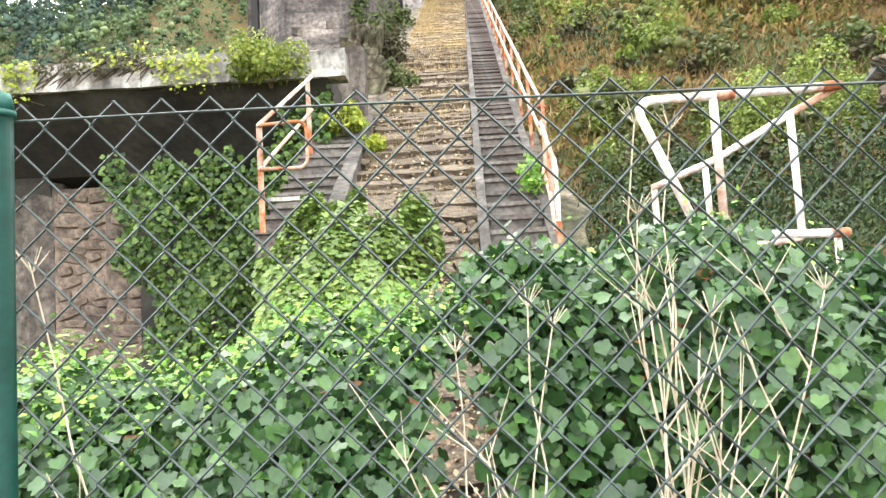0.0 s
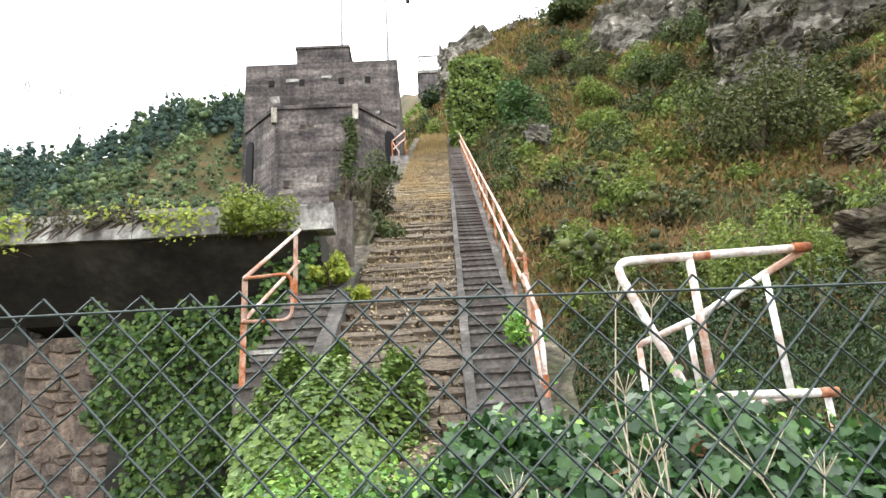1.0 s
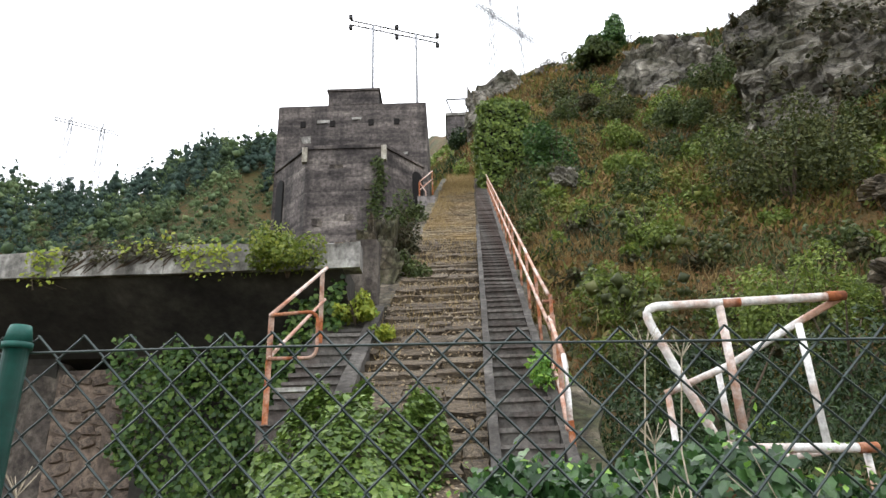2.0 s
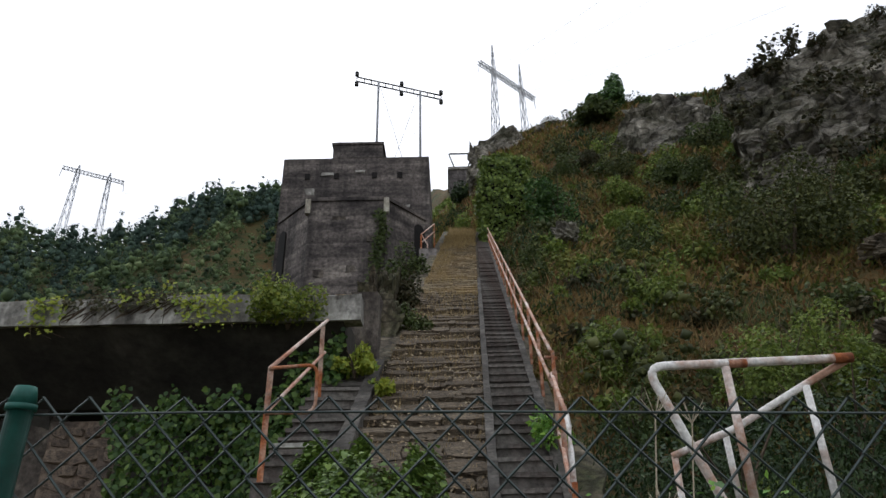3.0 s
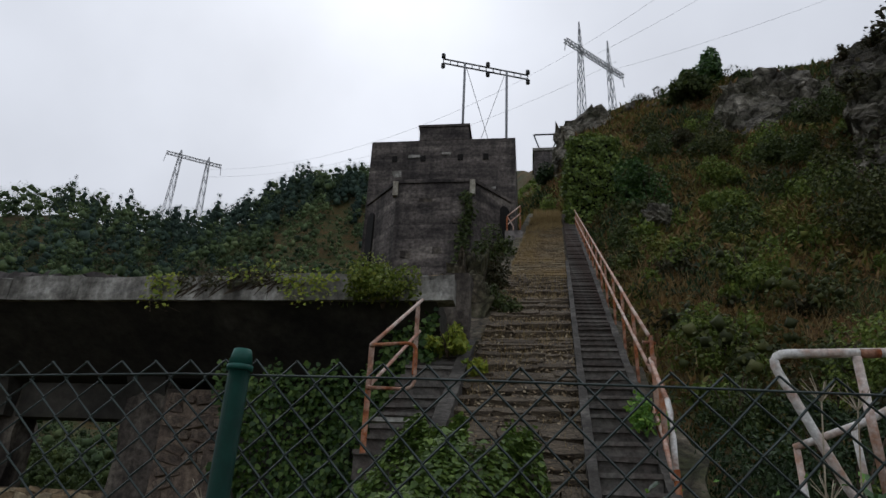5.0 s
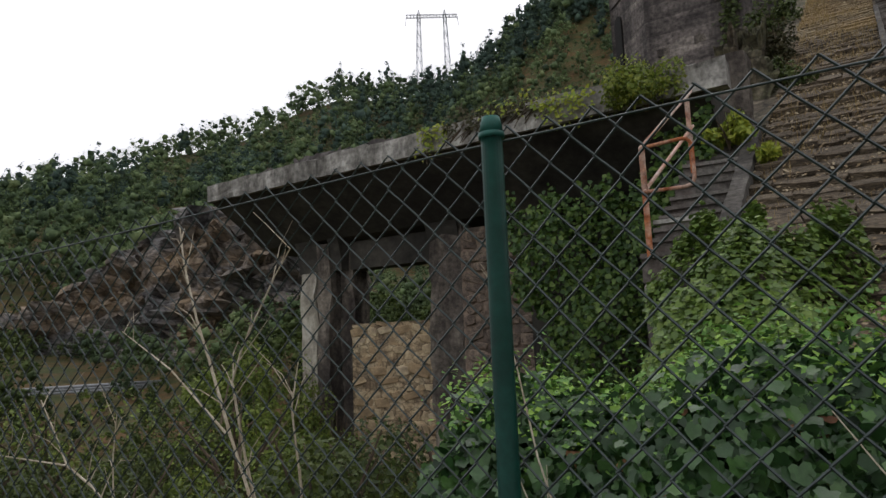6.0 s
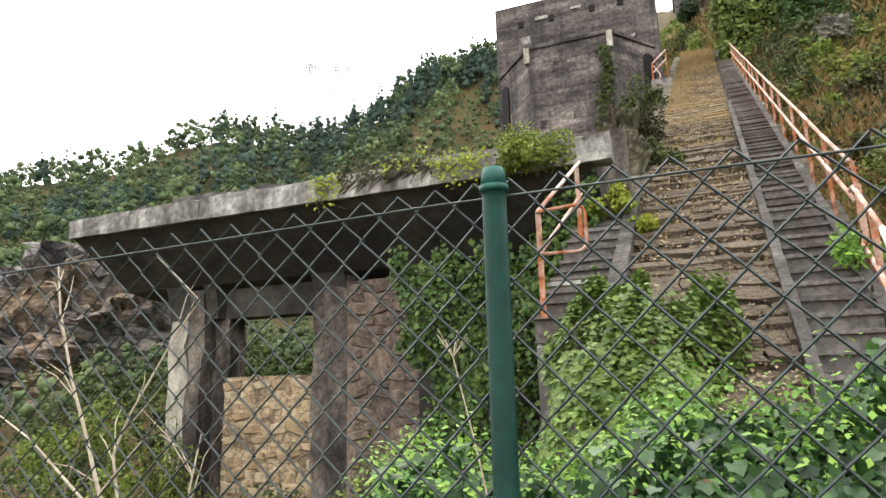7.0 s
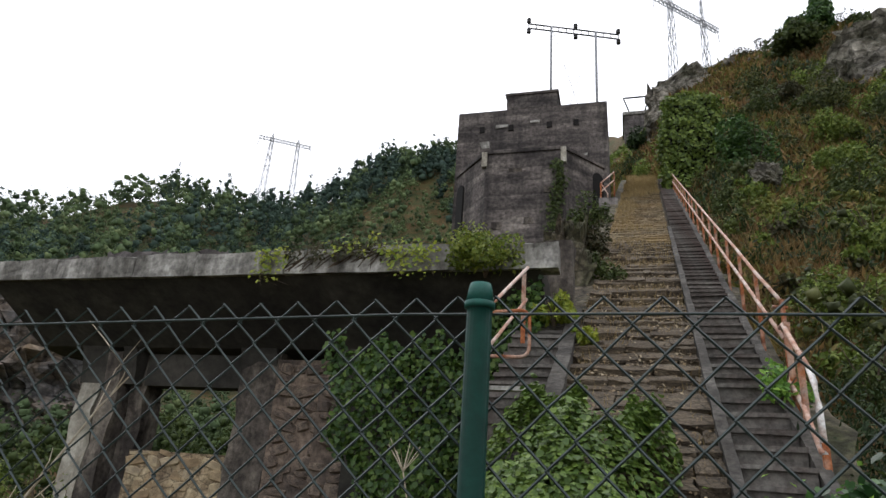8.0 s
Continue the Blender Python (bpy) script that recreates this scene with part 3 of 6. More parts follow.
def flight(name, x0_of, x1_of, y0, count, label):
    """A flight of separate worn steps."""
    ob = base(name, label, "stairs", kind="structure")
    for i in range(count):
        y = y0 + i * TREAD
        bm = bmesh.new()
        sag = random.uniform(0.0, 0.015)
        box(bm, x0_of(y), x1_of(y), 0.0, TREAD + 0.05, -0.045, 0, 0.005)
        box(bm, x0_of(y), x1_of(y), 0.035 + sag, TREAD + 0.08, -0.3, -0.04, 0.004)
        s = part("step", bm, M_STEP, ob)
        s.location = (0, y, stair_z(y) + RISE * 0.5 + random.uniform(-0.012, 0.012))
        s.rotation_euler = (random.uniform(-0.02, 0.02), random.uniform(-0.015, 0.015), 0)
    return ob


flight("stair_flight_right", lambda y: ramp_r(y) + 0.1, lambda y: ramp_r(y) + 0.7, 4.3, 118, "narrow flight of dark weathered concrete steps")
flight("stair_flight_left", lambda y: -2.06, lambda y: -1.335, 6.75, 13, "short flight of dark weathered concrete steps")
bm = bmesh.new()
prism(bm, [(6.75, stair_z(6.75) - 0.25), (6.75, -2.5), (11.3, -2.5), (11.3, stair_z(11.0) - 0.25)], -2.04, -1.2)
tagged(part("stair_wall_left", bm, M_CONCRETE), "dark concrete base of the short flight", "wall", kind="structure")


# ---- rails ----
def railing(name, x_of, ys, heights, label, radius=0.024, post_w=0.045, foot=0.25, group="stair handrails"):
    """Posts of angle steel with sloping tubes at the heights given."""
    ob = base(name, label, "railing", group)
    for h in heights:
        bm = bmesh.new()
        pts = [(x_of(y), y, stair_z(y) + h + random.uniform(-0.012, 0.012)) for y in (ys[0] + (ys[-1] - ys[0]) * i / 16 for i in range(17))]
        pipe(bm, pts, radius, 8)
        part("rail", bm, M_RAIL, ob, "faded red and rust tube")
    for y in ys:
        bm = bmesh.new()
        box(bm, -post_w / 2, post_w / 2, -0.006, 0.006, 0, heights[0] + foot)
        box(bm, -post_w / 2, -post_w / 2 + 0.012, 0.006, post_w, 0, heights[0] + foot)
        s = part("post", bm, M_RUST, ob)
        s.location = (x_of(y) + 0.03, y, stair_z(y) - foot)
        s.rotation_euler = (random.uniform(-0.02, 0.02), random.uniform(-0.015, 0.015), 0)
    return ob


railing("stair_railing", lambda y: 1.28 + 0.0445 * (y - 8), [8.0 + 1.55 * i for i in range(17)], (0.98, 0.52), "long rusty steel handrail climbing beside the steps", foot=0.35)

# the bent lower end of the right rail
low = base("railing_end", "bent and broken rusty handrail end with white paint", "railing", "stair handrails")
for pts, r, m, tag in (
        ([(1.27, 8.1, 3.62), (1.25, 7.85, 3.6), (1.2, 7.2, 3.2), (1.19, 6.8, 2.92)], 0.025, M_RAIL, "faded rusty top tube"),
        ([(1.19, 6.8, 2.92), (1.17, 6.6, 2.75), (1.13, 6.4, 2.5), (1.11, 6.32, 2.1)], 0.029, M_WHITE, "chipped white bent tube"),
        ([(1.24, 7.9, 3.02), (1.18, 7.1, 2.6), (1.08, 6.3, 2.12)], 0.024, M_RAIL, "faded red lower tube"),
        ([(1.2, 8.0, 3.85), (1.36, 8.02, 3.84)], 0.022, M_RUST, "rusty cross tube")):
    part("rail", pipe(bmesh.new(), pts, r, 8), m, low, tag)
for x, y, z0, z1 in ((1.12, 6.32, 0.9, 2.2), (1.2, 7.1, 2.0, 3.15), (1.27, 7.75, 2.4, 3.6)):
    part("post", box(bmesh.new(), x - 0.03, x + 0.025, y - 0.02, y + 0.02, z0, z1, 0.004), M_RUST, low)

left = base("short_railing", "short rusty handrail with a looped end by the lower steps", "railing", "stair handrails")
A, B = (-1.9, 6.52, 3.39), (-1.75, 8.64, 4.62)
part("rail", pipe(bmesh.new(), [A, B], 0.024, 8), M_RAIL, left, "faded pink top tube")
part("rail", pipe(bmesh.new(), [(-1.9, 6.52, 2.93), (-1.76, 8.64, 4.15)], 0.022, 8), M_RAIL, left, "faded pink middle tube")
loop = [A] + arc(A, (-1.42, 6.6, 3.44), (-1.42, 6.62, 2.9), 0.12) + arc((-1.42, 6.6, 3.44), (-1.42, 6.62, 2.94), (-1.9, 6.52, 2.93), 0.12) + [(-1.9, 6.52, 2.93)]
part("loop", pipe(bmesh.new(), loop, 0.02, 8), M_RUST, left, "rusty bent tube closing the end")
for x, y, z0, z1 in ((-1.9, 6.55, 2.27, 3.4), (-1.78, 8.5, 3.5, 4.55)):
    bm = bmesh.new()
    box(bm, x - 0.03, x + 0.03, y - 0.006, y + 0.006, z0, z1)
    box(bm, x - 0.03, x - 0.018, y, y + 0.05, z0, z1)
    part("post", bm, M_RUST, left)
part("foot_plate", box(bmesh.new(), -1.86, -1.42, 6.6, 6.74, 2.6, 2.64, 0.003), M_FASCIA, left, "pale concrete tread edge")

# upper landing rail by the block house
up = base("landing_railing", "small pink steel railing on the upper landing", "railing", "stair handrails")
for h in (0.0, -0.45):
    part("rail", pipe(bmesh.new(), [(-1.24, 28.0, 15.51 + h), (-0.63, 29.6, 16.89 + h)], 0.035, 6), M_RAIL, up)
part("rail", pipe(bmesh.new(), [(-1.24, 28.0, 15.51), (-1.24 + 0.3, 28.1, 15.51 - 0.5), (-1.24 + 0.3, 28.1, 15.51 - 0.95)], 0.035, 6), M_RAIL, up)
for x, y, z in ((-1.24, 28.0, 15.51), (-0.63, 29.6, 16.89)):
    part("post", box(bmesh.new(), x - 0.035, x + 0.035, y - 0.03, y + 0.03, z - 1.35, z), M_RUST, up)
tagged(part("landing_slab", prism(bmesh.new(), [(27.9, 14.35 + 0.35), (27.9, 8), (31.5, 8), (31.5, 14.35 + 1.3), (29.5, 14.35 + 0.9)], -1.24 - 0.1, -0.48), M_CONCRETE), "dark concrete landing beside the ramp", "landing", kind="structure")

# white bent railing behind the hedge
wr = base("white_railing", "bent white tubular railing with rust patches in the ivy", "railing")
Y = 3.6
tl, tr, bl, br = (1.09, Y, 2.60), (2.25, Y, 2.63), (1.42, Y, 1.81), (2.22, Y, 1.79)
part("loop", pipe(bmesh.new(), [tr] + arc(tr, tl, bl, 0.11) + arc(tl, bl, br, 0.1) + [br], 0.025, 10), M_WHITE, wr, "bent white tube with rusty ends")
part("brace", pipe(bmesh.new(), [(2.25, Y + 0.02, 2.62), (2.02, Y + 0.1, 2.5), (1.62, Y + 0.2, 2.28), (1.26, Y + 0.3, 2.14)], 0.021, 10), M_WHITE, wr, "sloping white tube")
for x, z0, z1, yo, r in ((1.55, 1.82, 2.59, 0.0, 0.024), (1.99, 1.82, 2.48, 0.02, 0.021), (1.6, 1.85, 2.27, 0.3, 0.019), (1.28, 1.3, 2.14, 0.3, 0.019)):
    part("bar", pipe(bmesh.new(), [(x - 0.005, Y + yo, z1), (x + 0.005, Y + yo, z0)], r, 10), M_WHITE, wr)
part("bottom_tube", pipe(bmesh.new(), [(1.6, Y + 0.3, 1.72), (2.15, Y + 0.3, 1.79)], 0.02, 10), M_WHITE, wr)
for x, z, r in ((2.2, 1.79, 0.028), (2.23, 2.63, 0.029), (1.62, 2.61, 0.0265)):
    part("rust_sleeve", pipe(bmesh.new(), [(x - 0.06, Y, z), (x + 0.045, Y, z + 0.002)], r, 10), M_RUST, wr, "flaking rust on the tube")
for x, yo in ((1.8, 0.02), (2.2, 0.03)):
    part("leg", pipe(bmesh.new(), [(x, Y + yo, 1.82), (x, Y + yo, 0.2)], 0.02, 8), M_WHITE, wr)


# ---- cantilevered concrete platform ----
X0, X1 = -13.05, -1.7
platform = base("concrete_platform", "overhanging concrete platform with a stained soffit", "platform", kind="structure")
# the underside's colour holds painted shade besides its stains
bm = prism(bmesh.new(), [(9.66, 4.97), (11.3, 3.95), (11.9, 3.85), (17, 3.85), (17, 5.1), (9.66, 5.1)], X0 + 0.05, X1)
part("deck", bm, M_SOFFIT, platform, "sloping concrete underside, shade put into its dark colour")
xs = [X0]
while xs[-1] < X1 - 1.3:
    xs.append(xs[-1] + random.uniform(1.1, 1.9))
xs.append(X1)
for a, b in zip(xs, xs[1:]):
    bm = bmesh.new()
    box(bm, a + 0.006, b - 0.006, 9.6, 9.95, 4.945, 5.38 + random.uniform(-0.03, 0.04))
    bmesh.ops.subdivide_edges(bm, edges=bm.edges, cuts=3, use_grid_fill=True)
    for v in bm.verts:
        top = v.co.z > 5.3
        v.co += Vector((0, random.uniform(-0.012, 0.012), random.uniform(-0.04, 0.02) if top else random.uniform(-0.008, 0.008)))
    part("panel", bm, M_FASCIA, platform, "pale lichen-stained concrete edge")
for a, b, h in ((-12.3, -10.9, 0.2), (-10.8, -9.4, 0.34), (-9.4, -8.0, 0.28), (-7.9, -6.2, 0.12), (-6.0, -4.2, 0.2), (-4.0, -2.0, 0.24)):
    bm = bmesh.new()
    box(bm, a, b, 10.3, 10.55, 5.05, 5.4 + h)
    bmesh.ops.subdivide_edges(bm, edges=bm.edges, cuts=5, use_grid_fill=True)
    for v in bm.verts:
        if v.co.z > 5.2:
            v.co += Vector((random.uniform(-0.08, 0.08), random.uniform(-0.05, 0.05), random.uniform(-0.22, 0.1)))
    part("broken_parapet", bm, M_CONCRETE, platform, "crumbling low parapet")
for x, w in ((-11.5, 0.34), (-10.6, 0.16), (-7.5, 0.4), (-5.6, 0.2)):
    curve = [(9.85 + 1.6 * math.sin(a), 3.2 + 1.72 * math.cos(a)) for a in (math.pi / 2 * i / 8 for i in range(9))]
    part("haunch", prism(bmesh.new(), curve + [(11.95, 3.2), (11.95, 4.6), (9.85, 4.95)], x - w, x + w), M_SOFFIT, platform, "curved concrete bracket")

# piers and walls below
def worn_box(x0, x1, y0, y1, z0, z1, rough=0.06):
    bm = box(bmesh.new(), x0, x1, y0, y1, z0, z1)
    bmesh.ops.subdivide_edges(bm, edges=[e for e in bm.edges if abs(e.verts[0].co.z - e.verts[1].co.z) > 0.5], cuts=24, use_grid_fill=True)
    bmesh.ops.subdivide_edges(bm, edges=[e for e in bm.edges if abs(e.verts[0].co.z - e.verts[1].co.z) < 0.01], cuts=3, use_grid_fill=True)
    for v in bm.verts:
        q = noise.fractal(v.co * 1.8, 0.8, 2.1, 4)
        v.co += Vector((q, q * 0.8, 0)) * rough
    return bm



pier = lambda n, x0, x1, y0, y1, z0, z1, m, lab: tagged(part(n, worn_box(x0, x1, y0, y1, z0, z1), m), lab, "pier", "piers under the platform", kind="structure")
pier("pier_1", -11.78, -11.3, 11.45, 12.0, -4, 3.86, M_PALE, "pale limewashed concrete pier under the platform")
pier("pier_2", -11.15, -10.75, 11.35, 12.0, -4, 3.86, M_PIER, "dark stained concrete pier under the platform")
pier("pier_3", -10.7, -10.3, 11.7, 12.3, -4, 3.86, M_PIER, "dark stained concrete pier under the platform")
pier("pier_4", -7.9, -7.05, 11.4, 12.2, -4, 3.9, M_PIER, "dark stained concrete pier under the platform")
tagged(part("lintel", box(bmesh.new(), -10.3, -7.9, 11.6, 12.1, 3.2, 3.87), M_SOFFIT), "concrete beam over the opening, shade put into its dark colour", "beam", kind="structure")


def rubble_wall(name, x0, x1, y, z0, z1, label, thick=0.5, ragged_top=0.0, size=0.34, holes=(), stone=None, bed=None, sunk=0.0):
    """A wall of mortar with uneven stones standing proud of it, each a piece."""
    ob = base(name, label, "wall", kind="structure")
    bm = bmesh.new()
    box(bm, x0, x1, y + 0.06, y + 0.06 + thick, z0, z1)
    part("mortar", bm, bed or M_MORTAR, ob, "earthy crumbling mortar")
    z = z0 + 0.02
    shapes = []
    for k in range(10):
        b2 = bmesh.new()
        bmesh.ops.create_icosphere(b2, subdivisions=1, radius=0.5)
        for v in b2.verts:
            v.co = Vector([math.copysign(abs(c * 2) ** 0.55 / 2, c) for c in v.co]) + Vector([random.uniform(-0.06, 0.06) for _ in range(3)])
        me = bpy.data.meshes.new("stone")
        b2.to_mesh(me)
        b2.free()
        me.materials.append(stone or M_RUBBLE)
        shapes.append(me)
    while z < z1 - 0.08:
        h = min(random.uniform(0.5, 1.0) * size * 0.8, z1 - z)
        x = x0 + random.uniform(0, 0.1)
        while x < x1 - 0.12:
            w = min(random.uniform(0.6, 1.7) * size, x1 - x)
            hole = any(abs(x + w / 2 - hx) < hw and abs(z + h / 2 - hz) < hh for hx, hz, hw, hh in holes)
            if not hole and random.random() < 0.86:
                s = new("stone", random.choice(shapes))
                s.parent = ob
                s.location = (x + w / 2, y + 0.1 + sunk + random.uniform(-0.03, 0.04), z + h / 2 + random.uniform(-0.02, 0.02))
                s.scale = (w * random.uniform(0.95, 1.25), random.uniform(0.12, 0.22), h * random.uniform(0.9, 1.25))
                s.rotation_euler = (0, random.uniform(-0.35, 0.35), random.uniform(-0.15, 0.15))
            x += w
        z += h
    return ob


rubble_wall("wall_under_window", -10.3, -7.92, 11.55, -2.6, 1.9, "tan rubble stone wall with gaping holes", holes=((-9.5, 0.4, 0.2, 0.2), (-9.2, 1.2, 0.25, 0.2), (-8.5, 1.25, 0.22, 0.25)))
rubble_wall("wall_stub", -7.04, -5.9, 11.3, -2.6, 3.75, "broken tan rubble stone wall", thick=0.6, holes=((-6.3, 2.2, 0.2, 0.2),), stone=M_STUB, bed=M_STUB, sunk=-0.035)
rubble_wall("wall_low", -5.9, -4.5, 10.9, -2.6, 3.2, "crumbling rubble stone wall in shade", thick=0.6, stone=M_STUB, bed=M_STUB, sunk=-0.035)
# both walls take the soffit concrete, with the deck's shade in its colour
tagged(part("wall_behind_ivy", box(bmesh.new(), -5.0, -1.75, 10.3, 10.8, -3, 3.3), M_SOFFIT), "concrete wall behind ivy, shade put into its dark colour", "wall", kind="structure")
tagged(part("wall_back", box(bmesh.new(), -7.9, -4.8, 14.2, 14.5, -3, 3.9), M_SOFFIT), "back wall below the platform, shade put into its dark colour", "wall", kind="structure")
tagged(part("pier_stair_head", worn_box(-1.78, -1.3, 11.0, 11.6, 1, 5.95), M_PIER), "concrete pier at the head of the short flight", "pier", kind="structure")
tagged(part("pier_upper", box(bmesh.new(), -3.0, -1.9, 13.6, 17, 3.8, 6.9, 0.02), M_MORTAR), "earthy abutment behind the platform", "pier", kind="structure")


# ---- concrete block house with a many-sided bay ----
tower = base("block_house", "tall weathered concrete block house above the stairs", "building")
bm = shaft(bmesh.new(), [(-9.0, 30), (-0.88, 30), (-0.88, 37), (-9.0, 37)], 0.5, 21.35)
body = part("main_block", bm, M_TOWER, tower)
part("upper_block", shaft(bmesh.new(), [(-6.28, 29.98), (-3.5, 29.98), (-3.5, 33), (-6.28, 33)], 21.35, 22.2), M_TOWER, tower)
part("coping", shaft(bmesh.new(), [(-6.36, 29.9), (-3.42, 29.9), (-3.42, 33.08), (-6.36, 33.08)], 22.2, 22.34), M_TOWER, tower)
bay = part("bay", shaft(bmesh.new(), [(-6.78, 27.7), (-2.95, 27.7), (-1.15, 30.0), (-8.85, 30.0)], 0.5, 17.3), M_TOWER, tower, "many-sided bay of stained concrete")
part("bay_parapet", shaft(bmesh.new(), [(-6.85, 27.62), (-2.88, 27.62), (-1.05, 29.99), (-8.95, 29.99)], 17.3, 17.5), M_TOWER, tower)
for x in (-6.85, -2.95):
    part("notch", box(bmesh.new(), x - 0.13, x + 0.13, 27.58, 27.9, 16.6, 17.4), M_PALE, tower, "pale corner block")
# proud near-black blocks give the loopholes' inner shade; the wall stays solid
for x in (-7.6, -6.0, -3.9, -2.5):
    part("loophole", box(bmesh.new(), x - 0.14, x + 0.14, 29.94, 30.1, 20.0, 20.35), M_DARK, tower, "small square opening, its inner shade a near-black block")


def arch(bm, w, h, d, n=8):
    pts = [(-w / 2, 0), (w / 2, 0)] + [(math.cos(math.pi * i / n) * w / 2, h - w / 2 + math.sin(math.pi * i / n) * w / 2) for i in range(n + 1)]
    a, b = [[bm.verts.new((x, y, z)) for x, z in pts] for y in (0, d)]
    k = len(pts)
    for i in range(k):
        bm.faces.new((a[i], a[(i + 1) % k], b[(i + 1) % k], b[i]))
    bm.faces.new(a)
    bm.faces.new(b[::-1])
    return bm


# doorways are proud arched blocks too, their inner shade painted near-black
for x, y, z, w, h, turn in ((-8.55, 29.55, 13.0, 0.75, 3.6, -50), (-1.4, 29.65, 14.3, 0.8, 2.6, 50)):
    o = part("doorway", arch(bmesh.new(), w, h, 0.12), M_DARK, tower, "arched doorway, its inner shade a near-black block")
    o.matrix_local = pose(x, y, z, 0, 0, turn)

for x, z, w, h in ((-6.1, 13.4, 0.5, 0.4), (-4.6, 13.6, 0.45, 0.35), (-6.3, 11.6, 0.55, 0.4), (-4.9, 11.7, 0.6, 0.4), (-5.1, 10.4, 0.45, 0.4), (-5.3, 16.3, 0.7, 0.2), (-3.7, 15.2, 0.4, 0.3)):
    part("spalled_patch", box(bmesh.new(), x - w / 2, x + w / 2, 27.66, 27.78, z - h / 2, z + h / 2, 0.05), M_PIER, tower, "dark spalled concrete patch")
for x, z, w, h in ((-6.4, 20.3, 0.9, 0.16), (-4.7, 20.4, 0.5, 0.12), (-7.4, 19.2, 0.5, 0.3), (-2.2, 18.2, 0.6, 0.2)):
    part("spalled_patch", box(bmesh.new(), x - w / 2, x + w / 2, 29.93, 30.06, z - h / 2, z + h / 2, 0.06), M_FASCIA, tower, "pale chipped concrete patch")
n = 900
hz = 10.5 + 6.2 * rng.random(n)
link("climber", cloud_mesh("climber", LEAF, np.stack([-3.25 + 0.12 * np.sin(hz * 1.7) + rng.normal(0, 0.1 + 0.035 * (17 - hz), n), 27.62 + 0.0 * hz - 0.1 * rng.random(n), hz], 1), np.tile((0, -1, 0.4), (n, 1)), 0.2 * rng.uniform(0.6, 1.3, n), 0.6), M_SHRUB, tower, "thin climbing plant on the wall")

# frame of insulators on the roof
mast = base("roof_line_frame", "steel line frame with two posts and insulators on the roof", "antenna")
E0, E1 = Vector((-5.2, 30.3, 27.0)), Vector((-0.16, 32.2, 27.0))
for dz in (0.0, 0.32):
    part("beam", pipe(bmesh.new(), [E0 + Vector((0, 0, dz)), E1 + Vector((0, 0, dz))], 0.05, 6), M_DARKSTEEL, mast)
for i in range(13):
    p = E0.lerp(E1, i / 12)
    part("lacing", pipe(bmesh.new(), [p, p + Vector((0, 0, 0.32))], 0.03, 5), M_DARKSTEEL, mast)
for f in (0.25, 0.745):
    p = E0.lerp(E1, f)
    part("pole", pipe(bmesh.new(), [(p.x, p.y, 21.0), p + Vector((0, 0, 0.32))], 0.075, 8), M_STEEL, mast)
for f in (0.0, 0.52, 1.0):
    p = E0.lerp(E1, f)
    bm = bmesh.new()
    for dz in (-0.32, -0.16, 0.42, 0.56):
        pipe(bm, [p + Vector((0, 0, dz)), p + Vector((0, 0, dz + 0.1))], 0.13, 8)
    part("insulator", bm, M_DARKSTEEL, mast)
for f, g in ((0.27, 0.58), (0.72, 0.42)):
    p, q = E0.lerp(E1, f), E0.lerp(E1, g)
    part("stay_wire", pipe(bmesh.new(), [p, (q.x, q.y, 21.4)], 0.018, 4), M_STEEL, mast)


# ---- far pylons, lines and the house up the hill ----
def lattice(bm, a, b, w0, w1, bays, r):
    """A square lattice girder from a to b."""
    a, b = Vector(a), Vector(b)
    d = (b - a).normalized()
    s = d.cross(Vector((0.3, 0.9, 0.2))).normalized()
    t = d.cross(s)
    corner = lambda f, k: a.lerp(b, f) + (s * (1, -1, -1, 1)[k] + t * (1, 1, -1, -1)[k]) * (w0 + (w1 - w0) * f) / 2
    for k in range(4):
        pipe(bm, [corner(0, k), corner(1, k)], r, 4)
    for i in range(bays):
        for k in range(4):
            f0, f1 = i / bays, (i + 1) / bays
            pipe(bm, [corner(f0, k), corner(f1, (k + 1) % 4)], r * 0.7, 4)
            pipe(bm, [corner(f0, (k + 1) % 4), corner(f1, k)], r * 0.7, 4)
    return bm


def pylon(x, y, top, peak, span, turn, label, r=0.12):
    """A portal pylon: two lattice legs, a lattice crossarm and peaks."""
    ob = base("power_pylon", label, "pylon", "power pylons")
    z = land(x, y)
    h = top - z
    arm = h - peak
    for sx in (-1, 1):
        part("leg", lattice(bmesh.new(), (sx * span * (0.5 + 0.0016 * h), 0, -1), (sx * span * 0.5, 0, arm), 6.2, 1.4, 16, r), M_STEEL, ob)
        part("peak", lattice(bmesh.new(), (sx * span * 0.5, 0, arm), (sx * span * 0.5, 0, h), 1.4, 0.2, 4, r * 0.8), M_STEEL, ob)
        part("insulator_string", pipe(bmesh.new(), [(sx * span * 0.98, 0, arm), (sx * span * 1.02, 0, arm - 5)], 0.16, 5), M_STEEL, ob)
    part("crossarm", lattice(bmesh.new(), (-span, 0, arm), (span, 0, arm), 1.5, 1.5, 16, r), M_STEEL, ob)
    ob.matrix_world = pose(x, y, z, 0, 0, turn)
    return ob


pylon(26.5, 206, 186, 14, 17, 44, "tall steel lattice pylon on the ridge", 0.15)
pylon(-163, 251, 163, 3.5, 13, 35, "distant pale steel lattice pylon above the trees", 0.11)
house = base("hillside_house", "small grey concrete building high on the hill", "building")
part("wall", shaft(bmesh.new(), [(0.6, 70), (5.2, 70), (5.2, 76), (0.6, 76)], 36, 45.4), M_CONCRETE, house)
part("roof", shaft(bmesh.new(), [(0.4, 69.8), (5.4, 69.8), (5.4, 76.2), (0.4, 76.2)], 45.4, 45.8), M_FASCIA, house)
